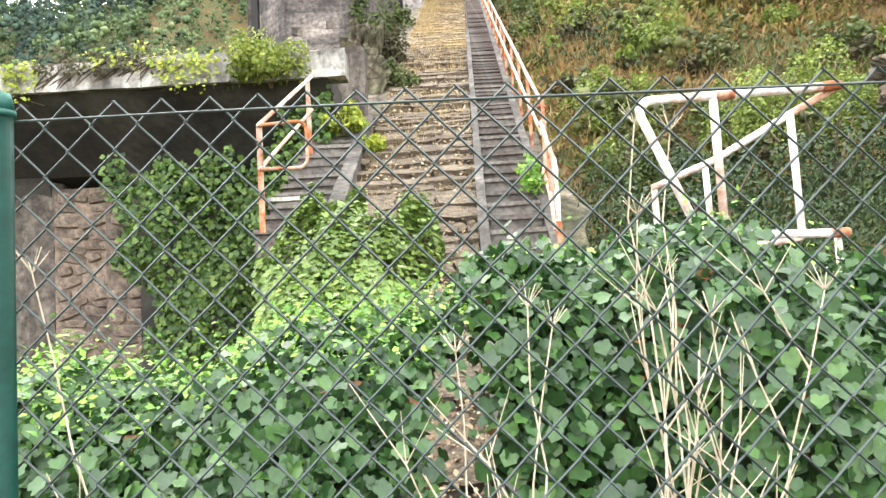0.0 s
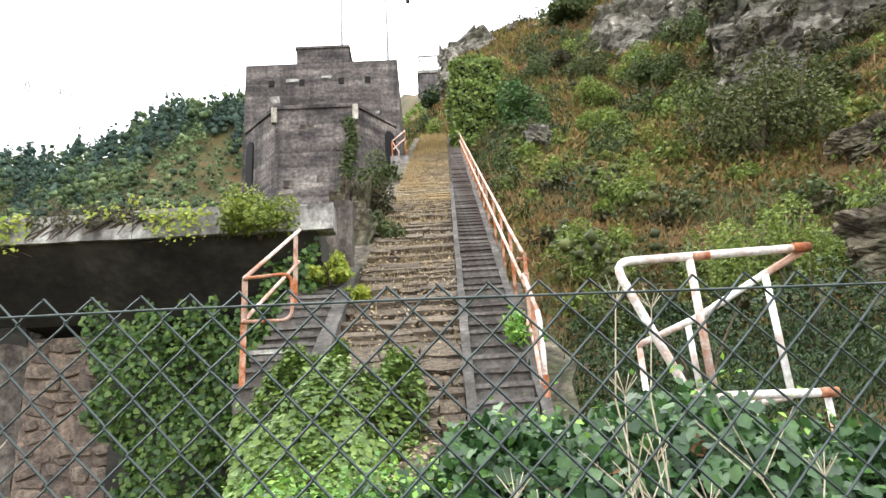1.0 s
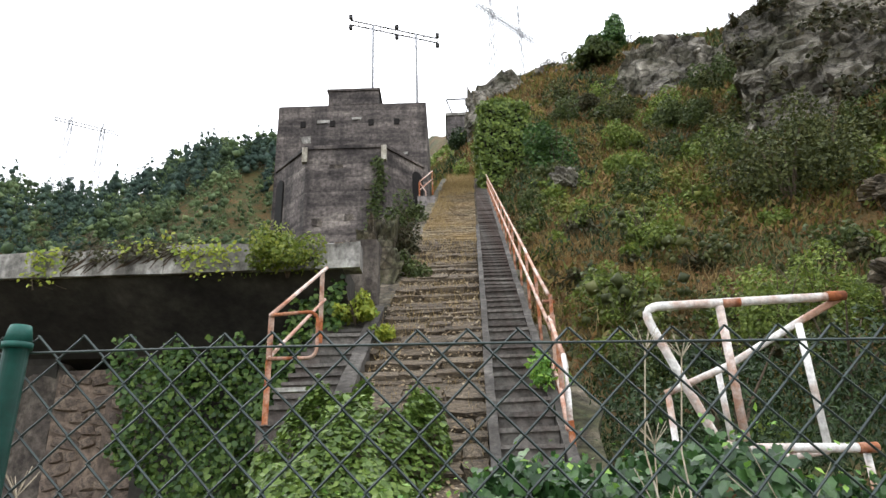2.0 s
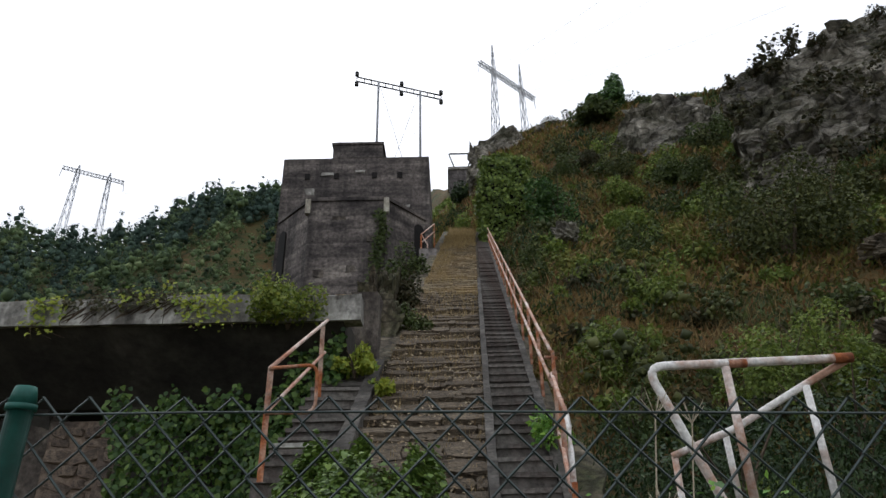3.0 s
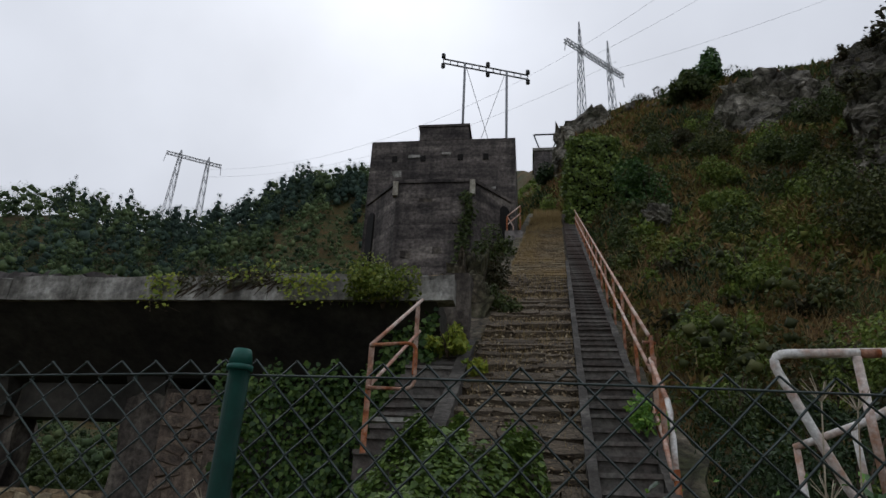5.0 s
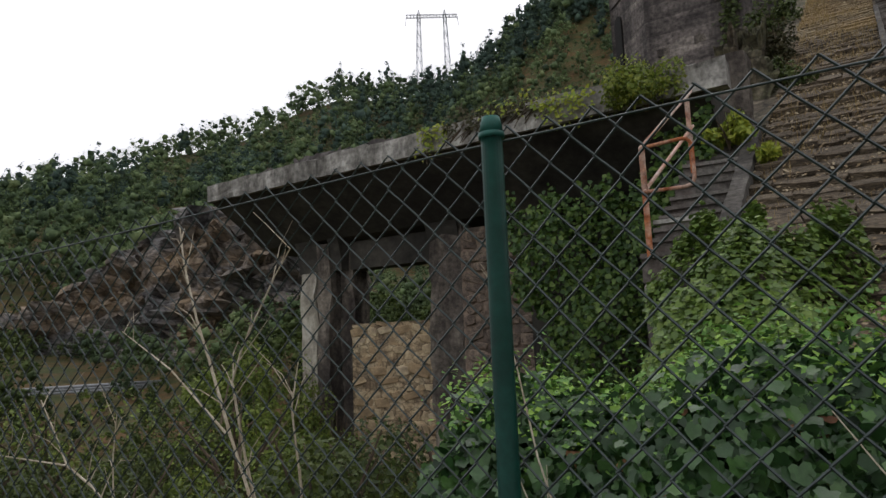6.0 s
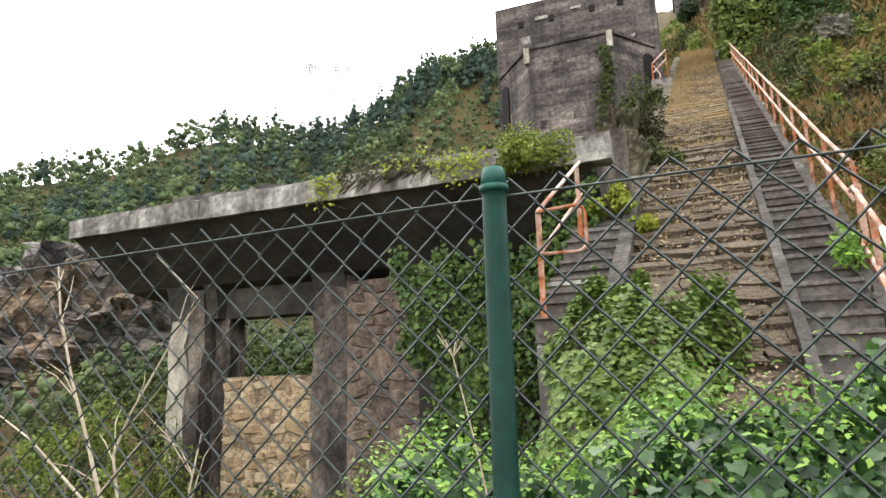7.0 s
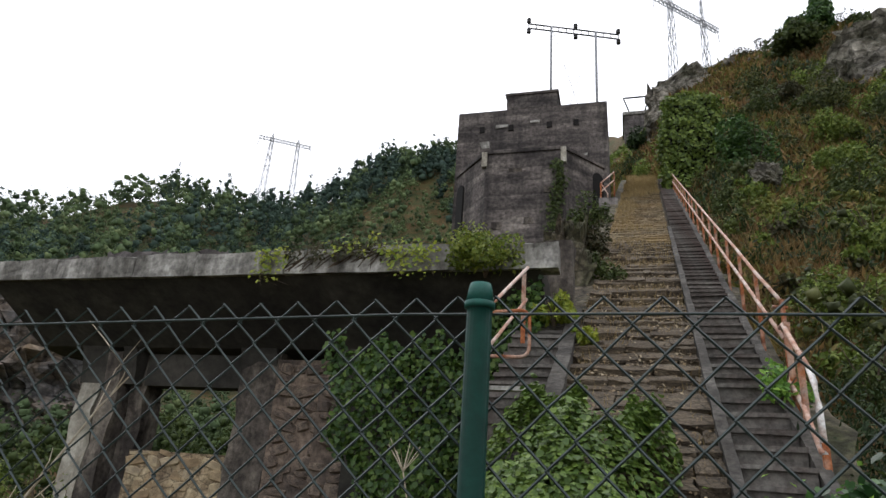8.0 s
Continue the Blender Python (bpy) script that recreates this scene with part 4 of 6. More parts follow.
stub = base("line_gantry", "small steel gantry on the hillside house", "gantry")
for sx in (-1, 1):
    part("pole", pipe(bmesh.new(), [(2.2 + sx * 0.5, 72, 45.8), (2.2 + sx * 1.6, 72, 49.2)], 0.1, 5), M_DARKSTEEL, stub)
part("crossarm", pipe(bmesh.new(), [(0.7, 72, 49.2), (3.8, 72, 49.2)], 0.12, 5), M_DARKSTEEL, stub)
for k, (p, q, sag) in enumerate((((20, 199, 172), (130, 120, 210), 6), ((27, 203, 172), (150, 125, 205), 6), ((35, 210, 170), (170, 160, 190), 5), ((20, 199, 172), (-150, 245, 150), 14), ((35, 208, 172), (-160, 255, 152), 14))):
    p, q = Vector(p), Vector(q)
    c = base("power_line", "thin dark overhead power line", "cable", "power lines")
    part("wire", pipe(bmesh.new(), [p.lerp(q, i / 20) - Vector((0, 0, sag * 4 * (i / 20) * (1 - i / 20))) for i in range(21)], 0.05, 4), M_STEEL, c)


# ---- rocks on the hillside ----
CLIFF = [(17.0, 30.6, 17.6, 25.5), (15.5, 27.5, 16.5, 25.8), (18.1, 27.0, 16.4, 26.7), (20.4, 26.7, 16.5, 28.0), (23.6, 25.9, 16.5, 28.9), (27.1, 24.7, 16.1, 30.0), (31.4, 22.0, 14.5, 29.4)]
crag("cliff", CLIFF, "tall grey fissured cliff of dipping rock beds", 0.1, 9.0, 0.24, 0.26, 0.75, 4.0)
crag("rock_outcrop", [(14.0, 43.0, 27.6, 31.4), (14.8, 41.6, 27.2, 33.2), (17.2, 41.0, 27.4, 34.4), (20.2, 41.0, 28.0, 34.6), (23.0, 41.4, 28.4, 34.0)], "pale grey broken rock face under shrubs", 0.12, 5.0, 0.26, 0.4, 0.6, 11.0)
crag("rock_outcrop", [(3.0, 57.5, 34.0, 40.6), (4.1, 56.4, 34.0, 42.2), (7.1, 56.2, 36.5, 42.6), (10.4, 56.4, 37.5, 43.1), (14.0, 56.8, 39.0, 42.8)], "dark ridge rock against the sky", 0.15, 5.0, 0.35, 0.4, 0.8, 23.0)
rock("boulder", 9.0, 10.9, 4.5, 1.2, 0.85, 0.8, -35, "grey-brown boulder in the slope", 24, 0.25, material=M_EARTHROCK)
rock("rock_outcrop", -1.85, 13.4, 5.0, 0.95, 0.6, 1.7, 0, "dark overgrown rock face beside the ramp", 26, 0.25, material=M_EARTHROCK)
rock("rock_outcrop", 14.4, 17.6, land(14.4, 17.6) + 0.1, 1.4, 0.9, 0.8, -40, "grey-brown layered rock in the dry slope", 26, 0.25, material=M_EARTHROCK)
rock("boulder", 5.6, 26.5, 14.6, 0.7, 0.5, 0.5, 40, "small grey boulder among heather", 10, 0.3)
crag("cliff", [(-50.0, 19.0, -2.5, 3.5), (-44.0, 21.0, -2.0, 6.6), (-38.5, 22.0, -1.4, 8.4), (-33.0, 22.2, -1.0, 9.4), (-29.0, 22.4, -0.6, 8.8), (-24.0, 24.0, -0.2, 6.4)], "grey and tan cliff face beyond the gully", 0.1, 6.0, 0.34, 0.26, 1.2, 31.0, material=M_GULLYROCK)
rock("rock_outcrop", -60, 100, 31, 8, 5, 5, 0, "pale rock outcrop on the wooded slope", 24, 0.3)
rock("rock_outcrop", -44, 92, 28, 5, 3, 3, 0, "pale rock outcrop on the wooded slope", 20, 0.3)
barrier = base("guard_rail", "grey steel road guard rail below the cliff", "guard rail")
g0, g1 = Vector((-28.2, 18.6, -0.1)), Vector((-31.4, 13.2, -0.1))
bm = bmesh.new()
for dz in (0.0, 0.12, 0.24):
    pipe(bm, [g0 - Vector((0, 0, dz)), g1 - Vector((0, 0, dz))], 0.07, 6)
part("beam", bm, M_STEEL, barrier)
for i in range(4):
    q = g0.lerp(g1, i / 3)
    part("post", box(bmesh.new(), q.x - 0.05, q.x + 0.05, q.y - 0.05, q.y + 0.05, land(q.x, q.y) - 0.2, q.z), M_STEEL, barrier)

# ---- shrubs and trees on the hillside ----
for x, y, w, m, lab in ((8.8, 41, 1.7, M_SHRUB, "olive"), (12.2, 38.5, 2.0, M_OLIVE, "dark olive"), (14.5, 36.5, 1.8, M_BROOM, "light green"),
                        (16.4, 34.2, 1.9, M_SHRUB, "olive"), 
                        (10.2, 33, 1.5, M_BROOM, "light green"), (12.5, 29.5, 1.4, M_SHRUB, "olive"),
                        (9.4, 29, 1.2, M_BROOM, "light green"), (15.2, 24.0, 1.3, M_SHRUB, "olive"), (17.2, 22.8, 1.2, M_OLIVE, "dark olive"), (14.0, 27.0, 1.5, M_SHRUB, "olive"), (15.6, 31.0, 1.7, M_OLIVE, "dark olive"), (16.0, 38.0, 1.6, M_SHRUB, "olive"), (19.5, 39.5, 1.5, M_OLIVE, "dark olive"), (11.0, 48.5, 2.4, M_OLIVE, "dark olive")):
    shrub("shrub", x, y, w, w * 1.35, m, lab + " bush at the foot of the cliffs", n=2200, leaf=0.2, group="bushes under the cliffs")
shrub("shrub", 6.2, 31.0, 1.9, 3.6, M_LAUREL, "dense dark green rounded bush on the slope", n=5000, leaf=0.2)
shrub("shrub", 12.4, 21.0, 2.6, 4.3, M_OLIVE, "large dark olive tree heath on the slope", n=8500, leaf=0.165, lobes=16)
shrub("shrub", 14.9, 22.2, 2.2, 3.9, M_OLIVE, "large dark olive tree heath on the slope", n=6000, leaf=0.14, lobes=12)
shrub("shrub", 6.6, 19.6, 1.1, 2.1, M_BROOM, "yellow-green broom bush on the dry slope", n=2500, leaf=0.14)
shrub("shrub", 8.2, 25.0, 1.4, 1.6, M_SHRUB, "olive green bush on the dry slope", n=3000, leaf=0.16)
shrub("shrub", 6.3, 12.2, 1.35, 2.0, M_BROOM, "feathery yellow-green broom above the gully", n=6500, leaf=0.09, lobes=14)
shrub("shrub", 7.5, 12.6, 1.3, 2.1, M_BROOM, "feathery yellow-green broom above the gully", n=5000, leaf=0.09, lobes=12)
shrub("shrub", 3.9, 14.3, 1.0, 1.8, M_BROOM, "yellow-green broom with fading tips", n=3500, leaf=0.1)
shrub("shrub", 1.75, 6.9, 0.3, 0.5, M_SHRUB, "dry green weeds at the foot of the handrail", n=700, leaf=0.06, z=1.5)
shrub("shrub", 3.2, 11.4, 0.7, 1.2, M_SHRUB, "olive green bush beside the steps", n=2200, leaf=0.09)
# the thickets' dark leaf colour includes the gully's shade
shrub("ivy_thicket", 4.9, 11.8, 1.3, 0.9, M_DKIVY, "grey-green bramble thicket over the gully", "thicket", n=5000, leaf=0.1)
shrub("ivy_thicket", 3.6, 8.6, 1.4, 1.5, M_DKIVY, "bramble thicket in the gully, shade put into its dark leaf colour", "thicket", n=5000, leaf=0.08)
shrub("ivy_thicket", 5.6, 9.2, 1.6, 1.8, M_DKIVY, "bramble thicket in the gully, shade put into its dark leaf colour", "thicket", n=5000, leaf=0.08)
shrub("shrub", 3.2, 21.8, 0.7, 1.0, M_SHRUB, "olive bush beside the handrail", n=1600, leaf=0.12)
shrub("shrub", 3.6, 25.0, 0.8, 1.2, M_SHRUB, "olive bush beside the handrail", n=1600, leaf=0.12)
shrub("shrub", 10.8, 13.2, 1.2, 1.2, M_SHRUB, "olive bush below the cliff", n=2500, leaf=0.1)
shrub("shrub", 14.5, 22.5, 1.5, 1.7, M_SHRUB, "grey-green bush under the cliff", n=3000, leaf=0.16)
shrub("shrub", 14.8, 35.5, 2.2, 2.2, M_SHRUB, "olive green bush on the upper slope", n=3500, leaf=0.2)
shrub("shrub", 20.5, 40, 2.6, 3.0, M_SHRUB, "green bush between the rocks", n=4000, leaf=0.24)
shrub("shrub", 11.0, 43, 2.2, 2.2, M_HEATH, "brownish heath on the upper slope", n=3000, leaf=0.22)
shrub("shrub", 5.5, 44, 1.8, 2.0, M_BROOM, "light green bush beside the ivy column", n=3000, leaf=0.2)
shrub("shrub", 1.6, 48, 1.6, 1.8, M_BROOM, "light green bush at the top of the ramp", n=3000, leaf=0.2)
shrub("shrub", 2.6, 62, 2.0, 2.6, M_DKIVY, "dark round bush below the hillside house", n=2500, leaf=0.3)
for x, y, s in ((5.2, 61, 1.4), (8.2, 60.5, 1.5), (11.8, 60.5, 1.6), (14.2, 60, 1.6), (17.0, 60, 1.6), (22.0, 59, 1.8), (25.0, 57, 1.6), (26.5, 47.5, 1.5), (29, 46, 1.2), (33, 44, 1.6), (36, 42.5, 1.6), (39, 40, 1.8), (28, 48.5, 1.3)):
    shrub("shrub", x, y, s, s * 1.1, M_HEATH, "thin grey heath on the skyline", n=1300, leaf=0.2, group="skyline shrubs", z=land(x, y) + 0.1)


for i in range(120):
    r, a = random.uniform(9, 50), random.uniform(-48, -7)
    x, y = -math.sin(radians(a)) * r, math.cos(radians(a)) * r
    if x < ramp_r(y) + 2.0:
        continue
    k = random.random()
    m, lab = (M_BROOM, "yellow-green broom scattered on the dry slope") if k < 0.4 else (M_SHRUB, "olive bush scattered on the dry slope") if k < 0.75 else (M_HEATH, "dark heath scattered on the dry slope")
    w = random.uniform(0.4, 0.95) * (0.7 + r * 0.022)
    shrub("shrub", x, y, w, w * random.uniform(0.8, 1.3), m, lab, n=650, leaf=0.1 + 0.004 * r, group="scattered bushes")


def tree(x, y, h, rx, material, label, n=6000, leaf=0.3, z=None, lobes=24):
    ob = base("tree", label, "tree")
    ob.matrix_world = pose(x, y, (land(x, y) if z is None else z) - 0.2)
    bm = bmesh.new()
    pipe(bm, [(0, 0, 0), (0.1, 0.05, h * 0.3), (0, 0.1, h * 0.75)], 0.05 * rx + 0.08, 8, 0.05)
    for i in range(7):
        a = i * 0.9
        pipe(bm, [(0.05, 0.05, h * (0.25 + 0.05 * i)), (math.cos(a) * rx * 0.45, math.sin(a) * rx * 0.45, h * (0.45 + 0.05 * i))], 0.07, 5, 0.02)
    part("trunk", bm, M_BARK, ob)
    p, d = crown_points(n, rx, rx, h * 0.6, lobes)
    p[:, 2] += h * 0.25
    link("crown", cloud_mesh("crown", TUFT, p, d, leaf * rng.uniform(0.6, 1.3, n)), material, ob)


tree(18.6, 57.5, 6.4, 2.6, M_LAUREL, "dark green oak on the ridge", 14000, 0.24, z=43.4)
tree(26.4, 56.0, 3.6, 2.2, M_SHRUB, "low grey-green oak on the ridge", 5000, 0.24, z=42.6)
tree(22.8, 57.0, 4.2, 2.4, M_SHRUB, "low grey-green oak on the ridge", 4000, z=42.5)
tree(15.5, 54.0, 4.0, 2.4, M_SHRUB, "low grey-green oak below the ridge", 4000)

# growth on the ledges and along the crest of the cliff
def on_cliff(u, v):
    """A place on the cliff: u along its line, v from foot to top."""
    k = min(int(u), len(CLIFF) - 2)
    x, y, z0, z1 = [a + (b - a) * (u - k) for a, b in zip(CLIFF[k], CLIFF[k + 1])]
    return x, y + 0.08 * (z1 - z0) * v, z0 + (z1 - z0) * v


for i, (u, w) in enumerate(((1.15, 0.45), (1.7, 0.5), (2.2, 0.4), (2.7, 0.55), (3.2, 0.6), (3.7, 0.5), (4.2, 0.6), (4.8, 0.7), (5.4, 0.7))):
    x, y, z = on_cliff(u, 1.0)
    shrub("shrub", x, y + 0.3, w, w * 1.5, M_HEATH, "thin grey heath along the cliff top", n=1100, leaf=0.11, z=z - 1.25, group="skyline shrubs")
spots = np.array([on_cliff(0.6 + 5.2 * rng.random(), rng.random() ** 0.8) for _ in range(5200)])
spots = np.array([v for v in spots if noise.fractal((v[0] * 0.35 + v[2] * 0.2, v[1] * 0.3, v[2] * 0.75 - v[0] * 0.35), 0.9, 2.0, 3) > 0.22])
spots = np.repeat(spots, 4, 0) + rng.normal(0, 0.16, (len(spots) * 4, 3)) - (0, 0.22, 0)
tagged(link("ledge_growth", cloud_mesh("ledge_growth", TUFT, spots, np.tile((0, -0.8, 0.6), (len(spots), 1)), 0.17 * rng.uniform(0.6, 1.4, len(spots)), 0.6), M_HEATH), "dull brown and green growth on the cliff ledges", "scrub", kind="stuff")

# column smothered in ivy beside the steps
col = base("ivy_column", "tall square column smothered in dark green ivy", "column")
# core painted near-black as the shade behind the leaves
part("core", box(bmesh.new(), 2.5, 4.7, 33.4, 35.4, 14, 22.9), M_DARK, col)
n = 15000
u = rng.uniform(-1, 1, (n, 2))
side = rng.integers(0, 4, n)
nx, ny = np.array([0, 1, 0, -1])[side], np.array([-1, 0, 1, 0])[side]
hgt = rng.uniform(15.2, 23.7, n)
bulge = 1.0 + 0.1 * np.sin(hgt * 1.9 + side * 2) + 0.07 * np.sin(hgt * 5.1 + u[:, 0] * 4) + rng.normal(0, 0.07, n)
taper = np.clip((24.0 - hgt) / 0.9, 0.55, 1) * np.clip((hgt - 13.6) / 2.5, 0.7, 1)
px = 3.58 + (nx * bulge + (nx == 0) * u[:, 0] * 1.05) * 1.4 * taper
py = 34.4 + (ny * bulge + (ny == 0) * u[:, 0] * 1.05) * 1.3 * taper
link("foliage", cloud_mesh("foliage", IVY6, np.stack([px, py, hgt], 1), np.stack([nx, ny, 0.3 + 0 * hgt], 1), 0.16 * rng.uniform(0.6, 1.3, n), 0.6), M_COLUMN, col)
n = 1500
a, hz = rng.uniform(0, 2 * math.pi, n), rng.random(n)
link("crest", cloud_mesh("crest", LEAF, np.stack([3.55 + np.cos(a) * 1.15 * np.sqrt(hz), 34.3 + np.sin(a) * 1.1 * np.sqrt(hz), 23.5 + 0.4 * rng.random(n) * (1 - 0.7 * hz)], 1), np.tile((0, -0.4, 1), (n, 1)), 0.16 * rng.uniform(0.6, 1.3, n), 0.7), M_BROOM, col, "lighter green shoots at the top")


def on_land(n, r0, r1, a0, a1, power=1.0):
    """Random places on the ground between two distances and bearings."""
    r = r0 + (r1 - r0) * rng.random(n) ** power
    a = np.radians(rng.uniform(a0, a1, n))
    x, y = -np.sin(a) * r, np.cos(a) * r
    return np.array([(p, q, land(p, q)) for p, q in zip(x, y)])


def clear_of_stairs(p, margin=0.25):
    y = p[:, 1]
    return p[(p[:, 0] > ramp_r(y) + 0.98 + margin) | (p[:, 0] < -1.9) | (y > 43)]


def patchy(p, scale, level, seed):
    keep = [noise.fractal((q[0] * scale, q[1] * scale, seed), 0.9, 2.0, 3) > level for q in p]
    return p[np.array(keep)]


def stuff(name, me, material, label, category):
    return tagged(link(name, me, material), label, category, kind="stuff")


# low growth over the right hillside
p = clear_of_stairs(on_land(44000, 6.5, 62, -62, 2, 0.75))
p = p[(np.hypot(p[:, 0], p[:, 1]) > 10.8) | (p[:, 0] > p[:, 1] * 1.1)]
FROND = (np.array([(0, 0, 0), (0.16, 0.35, 0.06), (0.05, 1, -0.08), (-0.16, 0.4, 0.06)]), np.array([(0, 1, 2), (0, 2, 3)]))


def growth(name, scale, level, seed, copies, spread_z, size, far, material, label, category, shape=FROND):
    q = patchy(p, scale, level, seed)
    q = np.repeat(q, copies, 0) + rng.normal(0, 1, (len(q) * copies, 3)) * (0.22, 0.22, spread_z)
    q[:, 2] += spread_z * 0.8
    dist = np.linalg.norm(q, axis=1)
    up = np.tile((0, -0.35, 0.8), (len(q), 1)) + rng.normal(0, 0.55, (len(q), 3))
    stuff(name, cloud_mesh(name, shape, q, np.tile((0, -0.7, 0.7), (len(q), 1)), (size + far * dist) * rng.uniform(0.6, 1.5, len(q)), 0.5, up), material, label, category)


growth("bracken", 0.16, -0.05, 1.0, 3, 0.1, 0.1, 0.007, M_BRACKEN, "patches of green and browning bracken", "bracken")
growth("dry_grass", 0.13, 0.0, 9.0, 2, 0.05, 0.25, 0.005, M_STRAW, "dry straw-coloured grass on the slope", "grass", BLADE)
growth("heath_scrub", 0.1, 0.1, 21.0, 3, 0.14, 0.08, 0.0065, M_SHRUB, "low olive scrub covering the slope", "scrub")
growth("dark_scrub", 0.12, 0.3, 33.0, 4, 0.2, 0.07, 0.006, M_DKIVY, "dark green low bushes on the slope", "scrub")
growth("turf", 0.1, -3.0, 60.0, 2, 0.02, 0.1, 0.006, M_TURF, "short rough grass over the slope", "grass")
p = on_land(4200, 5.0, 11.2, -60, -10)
# leaf colour here is darkened to supply the gully's shade
growth("gully_brambles", 0.3, -0.9, 40.0, 9, 0.3, 0.05, 0.003, M_DKIVY, "brambles filling the gully, shade put into their dark leaf colour", "brambles")


m = 5000
a, rr = rng.uniform(0, 2 * math.pi, m), np.sqrt(rng.random(m))
dry = np.stack([4.9 + 1.9 * rr * np.cos(a), 17.6 + 2.6 * rr * np.sin(a)], 1)
dry = np.array([(u, v, land(u, v)) for u, v in dry])
stuff("dry_patch", cloud_mesh("dry_patch", BLADE, dry, np.tile((0, -1, 0.4), (m, 1)), rng.uniform(0.2, 0.5, m), 0.8, np.tile((0, -0.2, 1.0), (m, 1))), M_DRY, "patch of dry orange-brown grass on the slope", "grass")


# far woods: crowns of leafy lobes
KNOB = (np.array([(1, 0.1, 0), (-0.9, 0.2, 0.1), (0.1, 0.9, -0.1), (-0.1, -1, 0.1), (0.15, 0, 1), (-0.1, 0.1, -0.8)]),
        np.array([(0, 2, 4), (2, 1, 4), (1, 3, 4), (3, 0, 4), (2, 0, 5), (1, 2, 5), (3, 1, 5), (0, 3, 5)]))


def woods(name, places, h0, h1, cards, material, label, pointed, fine=0.05, lobes=6):
    pos, nrm, size, cen, rad = [], [], [], [], []
    for x, y, z in places:
        h = h0 + (h1 - h0) * rng.random() ** 1.6
        w = h * rng.uniform(0.36, 0.56)
        t = (np.arange(lobes) + rng.random(lobes)) / lobes
        a = rng.uniform(0, 2 * math.pi) + np.arange(lobes) * 2.4
        if pointed:
            off = w * 0.18 * (1 - t)
            rr = w * (0.52 * (1 - t) ** 0.7 + 0.07) * rng.uniform(0.8, 1.15, lobes)
            zz = h * (0.2 + 0.78 * t)
        else:
            off = w * 0.62 * np.sqrt(np.clip(1 - t ** 2, 0, 1)) * rng.uniform(0.6, 1.1, lobes)
            rr = w * rng.uniform(0.24, 0.46, lobes)
            zz = h * (0.25 + 0.58 * t)
        c = np.stack([np.cos(a) * off, np.sin(a) * off, zz], 1)
        pick = rng.integers(0, lobes, cards)
        d = rng.normal(0, 1, (cards, 3))
        d /= np.linalg.norm(d, axis=1)[:, None]
        cen.append(c + (x, y, z))
        rad.append(rr * 0.56)
        pos.append(c[pick] + d * (rr[pick] * rng.uniform(0.55, 1.3, cards))[:, None] + (x, y, z))
        nrm.append(d + (0, 0, 0.4))
        size.append(np.full(cards, 0.58 * h * fine + 0.03 + 0.0005 * math.hypot(x, y)) * rng.uniform(0.6, 1.3, cards))
    top = stuff(name, cloud_mesh(name, CARD, np.concatenate(pos), np.concatenate(nrm), np.concatenate(size), 0.45), material, label, "woods")
    cen = np.concatenate(cen)
    tagged(link("crown_mass", cloud_mesh("crown_mass", KNOB, cen, np.tile((0, 0, 1.0), (len(cen), 1)), np.concatenate(rad), 0.5), material, top), "rounded leafy crowns", kind="stuff")


q = clear_of_stairs(on_land(1000, 13, 56, -52, -4, 0.8), 1.0)
q = q[(q[:, 1] > 11) & ~((q[:, 0] > 14.5) & (q[:, 1] > 20) & (q[:, 1] < 32))]
q[:, 2] -= 0.25
q = q[np.hypot(q[:, 0] - 4.9, q[:, 1] - 17.6) > 1.9]
half = np.array([noise.fractal((v[0] * 0.1, v[1] * 0.1, 7.0), 0.9, 2.0, 3) for v in q])
woods("fern_clumps", q[half > 0.15], 0.5, 1.8, 150, M_FERN, "rounded clumps of green bracken on the slope", False, 0.055, 7)
woods("heath_clumps", q[half < -0.2], 0.5, 2.0, 150, M_OLIVE, "dark olive clumps of heath on the slope", False, 0.05, 7)
p = on_land(1250, 75, 195, 3, 100, 0.85)
woods("broadleaf_woods", patchy(p, 0.02, -0.55, 4.0), 5, 11, 250, M_WOOD, "green broadleaf woods on the far slope", False, 0.034, 8)
woods("pine_woods", np.concatenate([patchy(on_land(600, 110, 190, 3, 100, 0.7), 0.02, 0.0, 14.0), on_land(240, 150, 185, 12, 34)]), 6, 12, 170, M_PINE, "dark pines on the far slope and ridge", True, 0.034)
woods("slope_scrub", on_land(620, 30, 80, 4, 62, 0.9), 1.2, 3.4, 150, M_WOOD, "green scrub behind the platform", False, 0.045, 6)
woods("young_woods", on_land(700, 70, 195, 3, 64, 0.8), 3, 6.5, 90, M_WOOD, "young trees and scrub on the far ridge", False, 0.05, 5)
woods("near_scrub", np.concatenate([on_land(380, 18, 55, 24, 52, 0.8), on_land(160, 46, 90, 48, 72), on_land(180, 16, 55, 66, 100, 0.8)]), 1.2, 2.8, 140, M_GULLY, "scrub and young trees in the gully", False, 0.05, 6)
woods("low_scrub", on_land(240, 14, 33, 48, 70), 0.35, 0.9, 120, M_GULLY, "low scrub below the gully cliff", False, 0.07, 5)


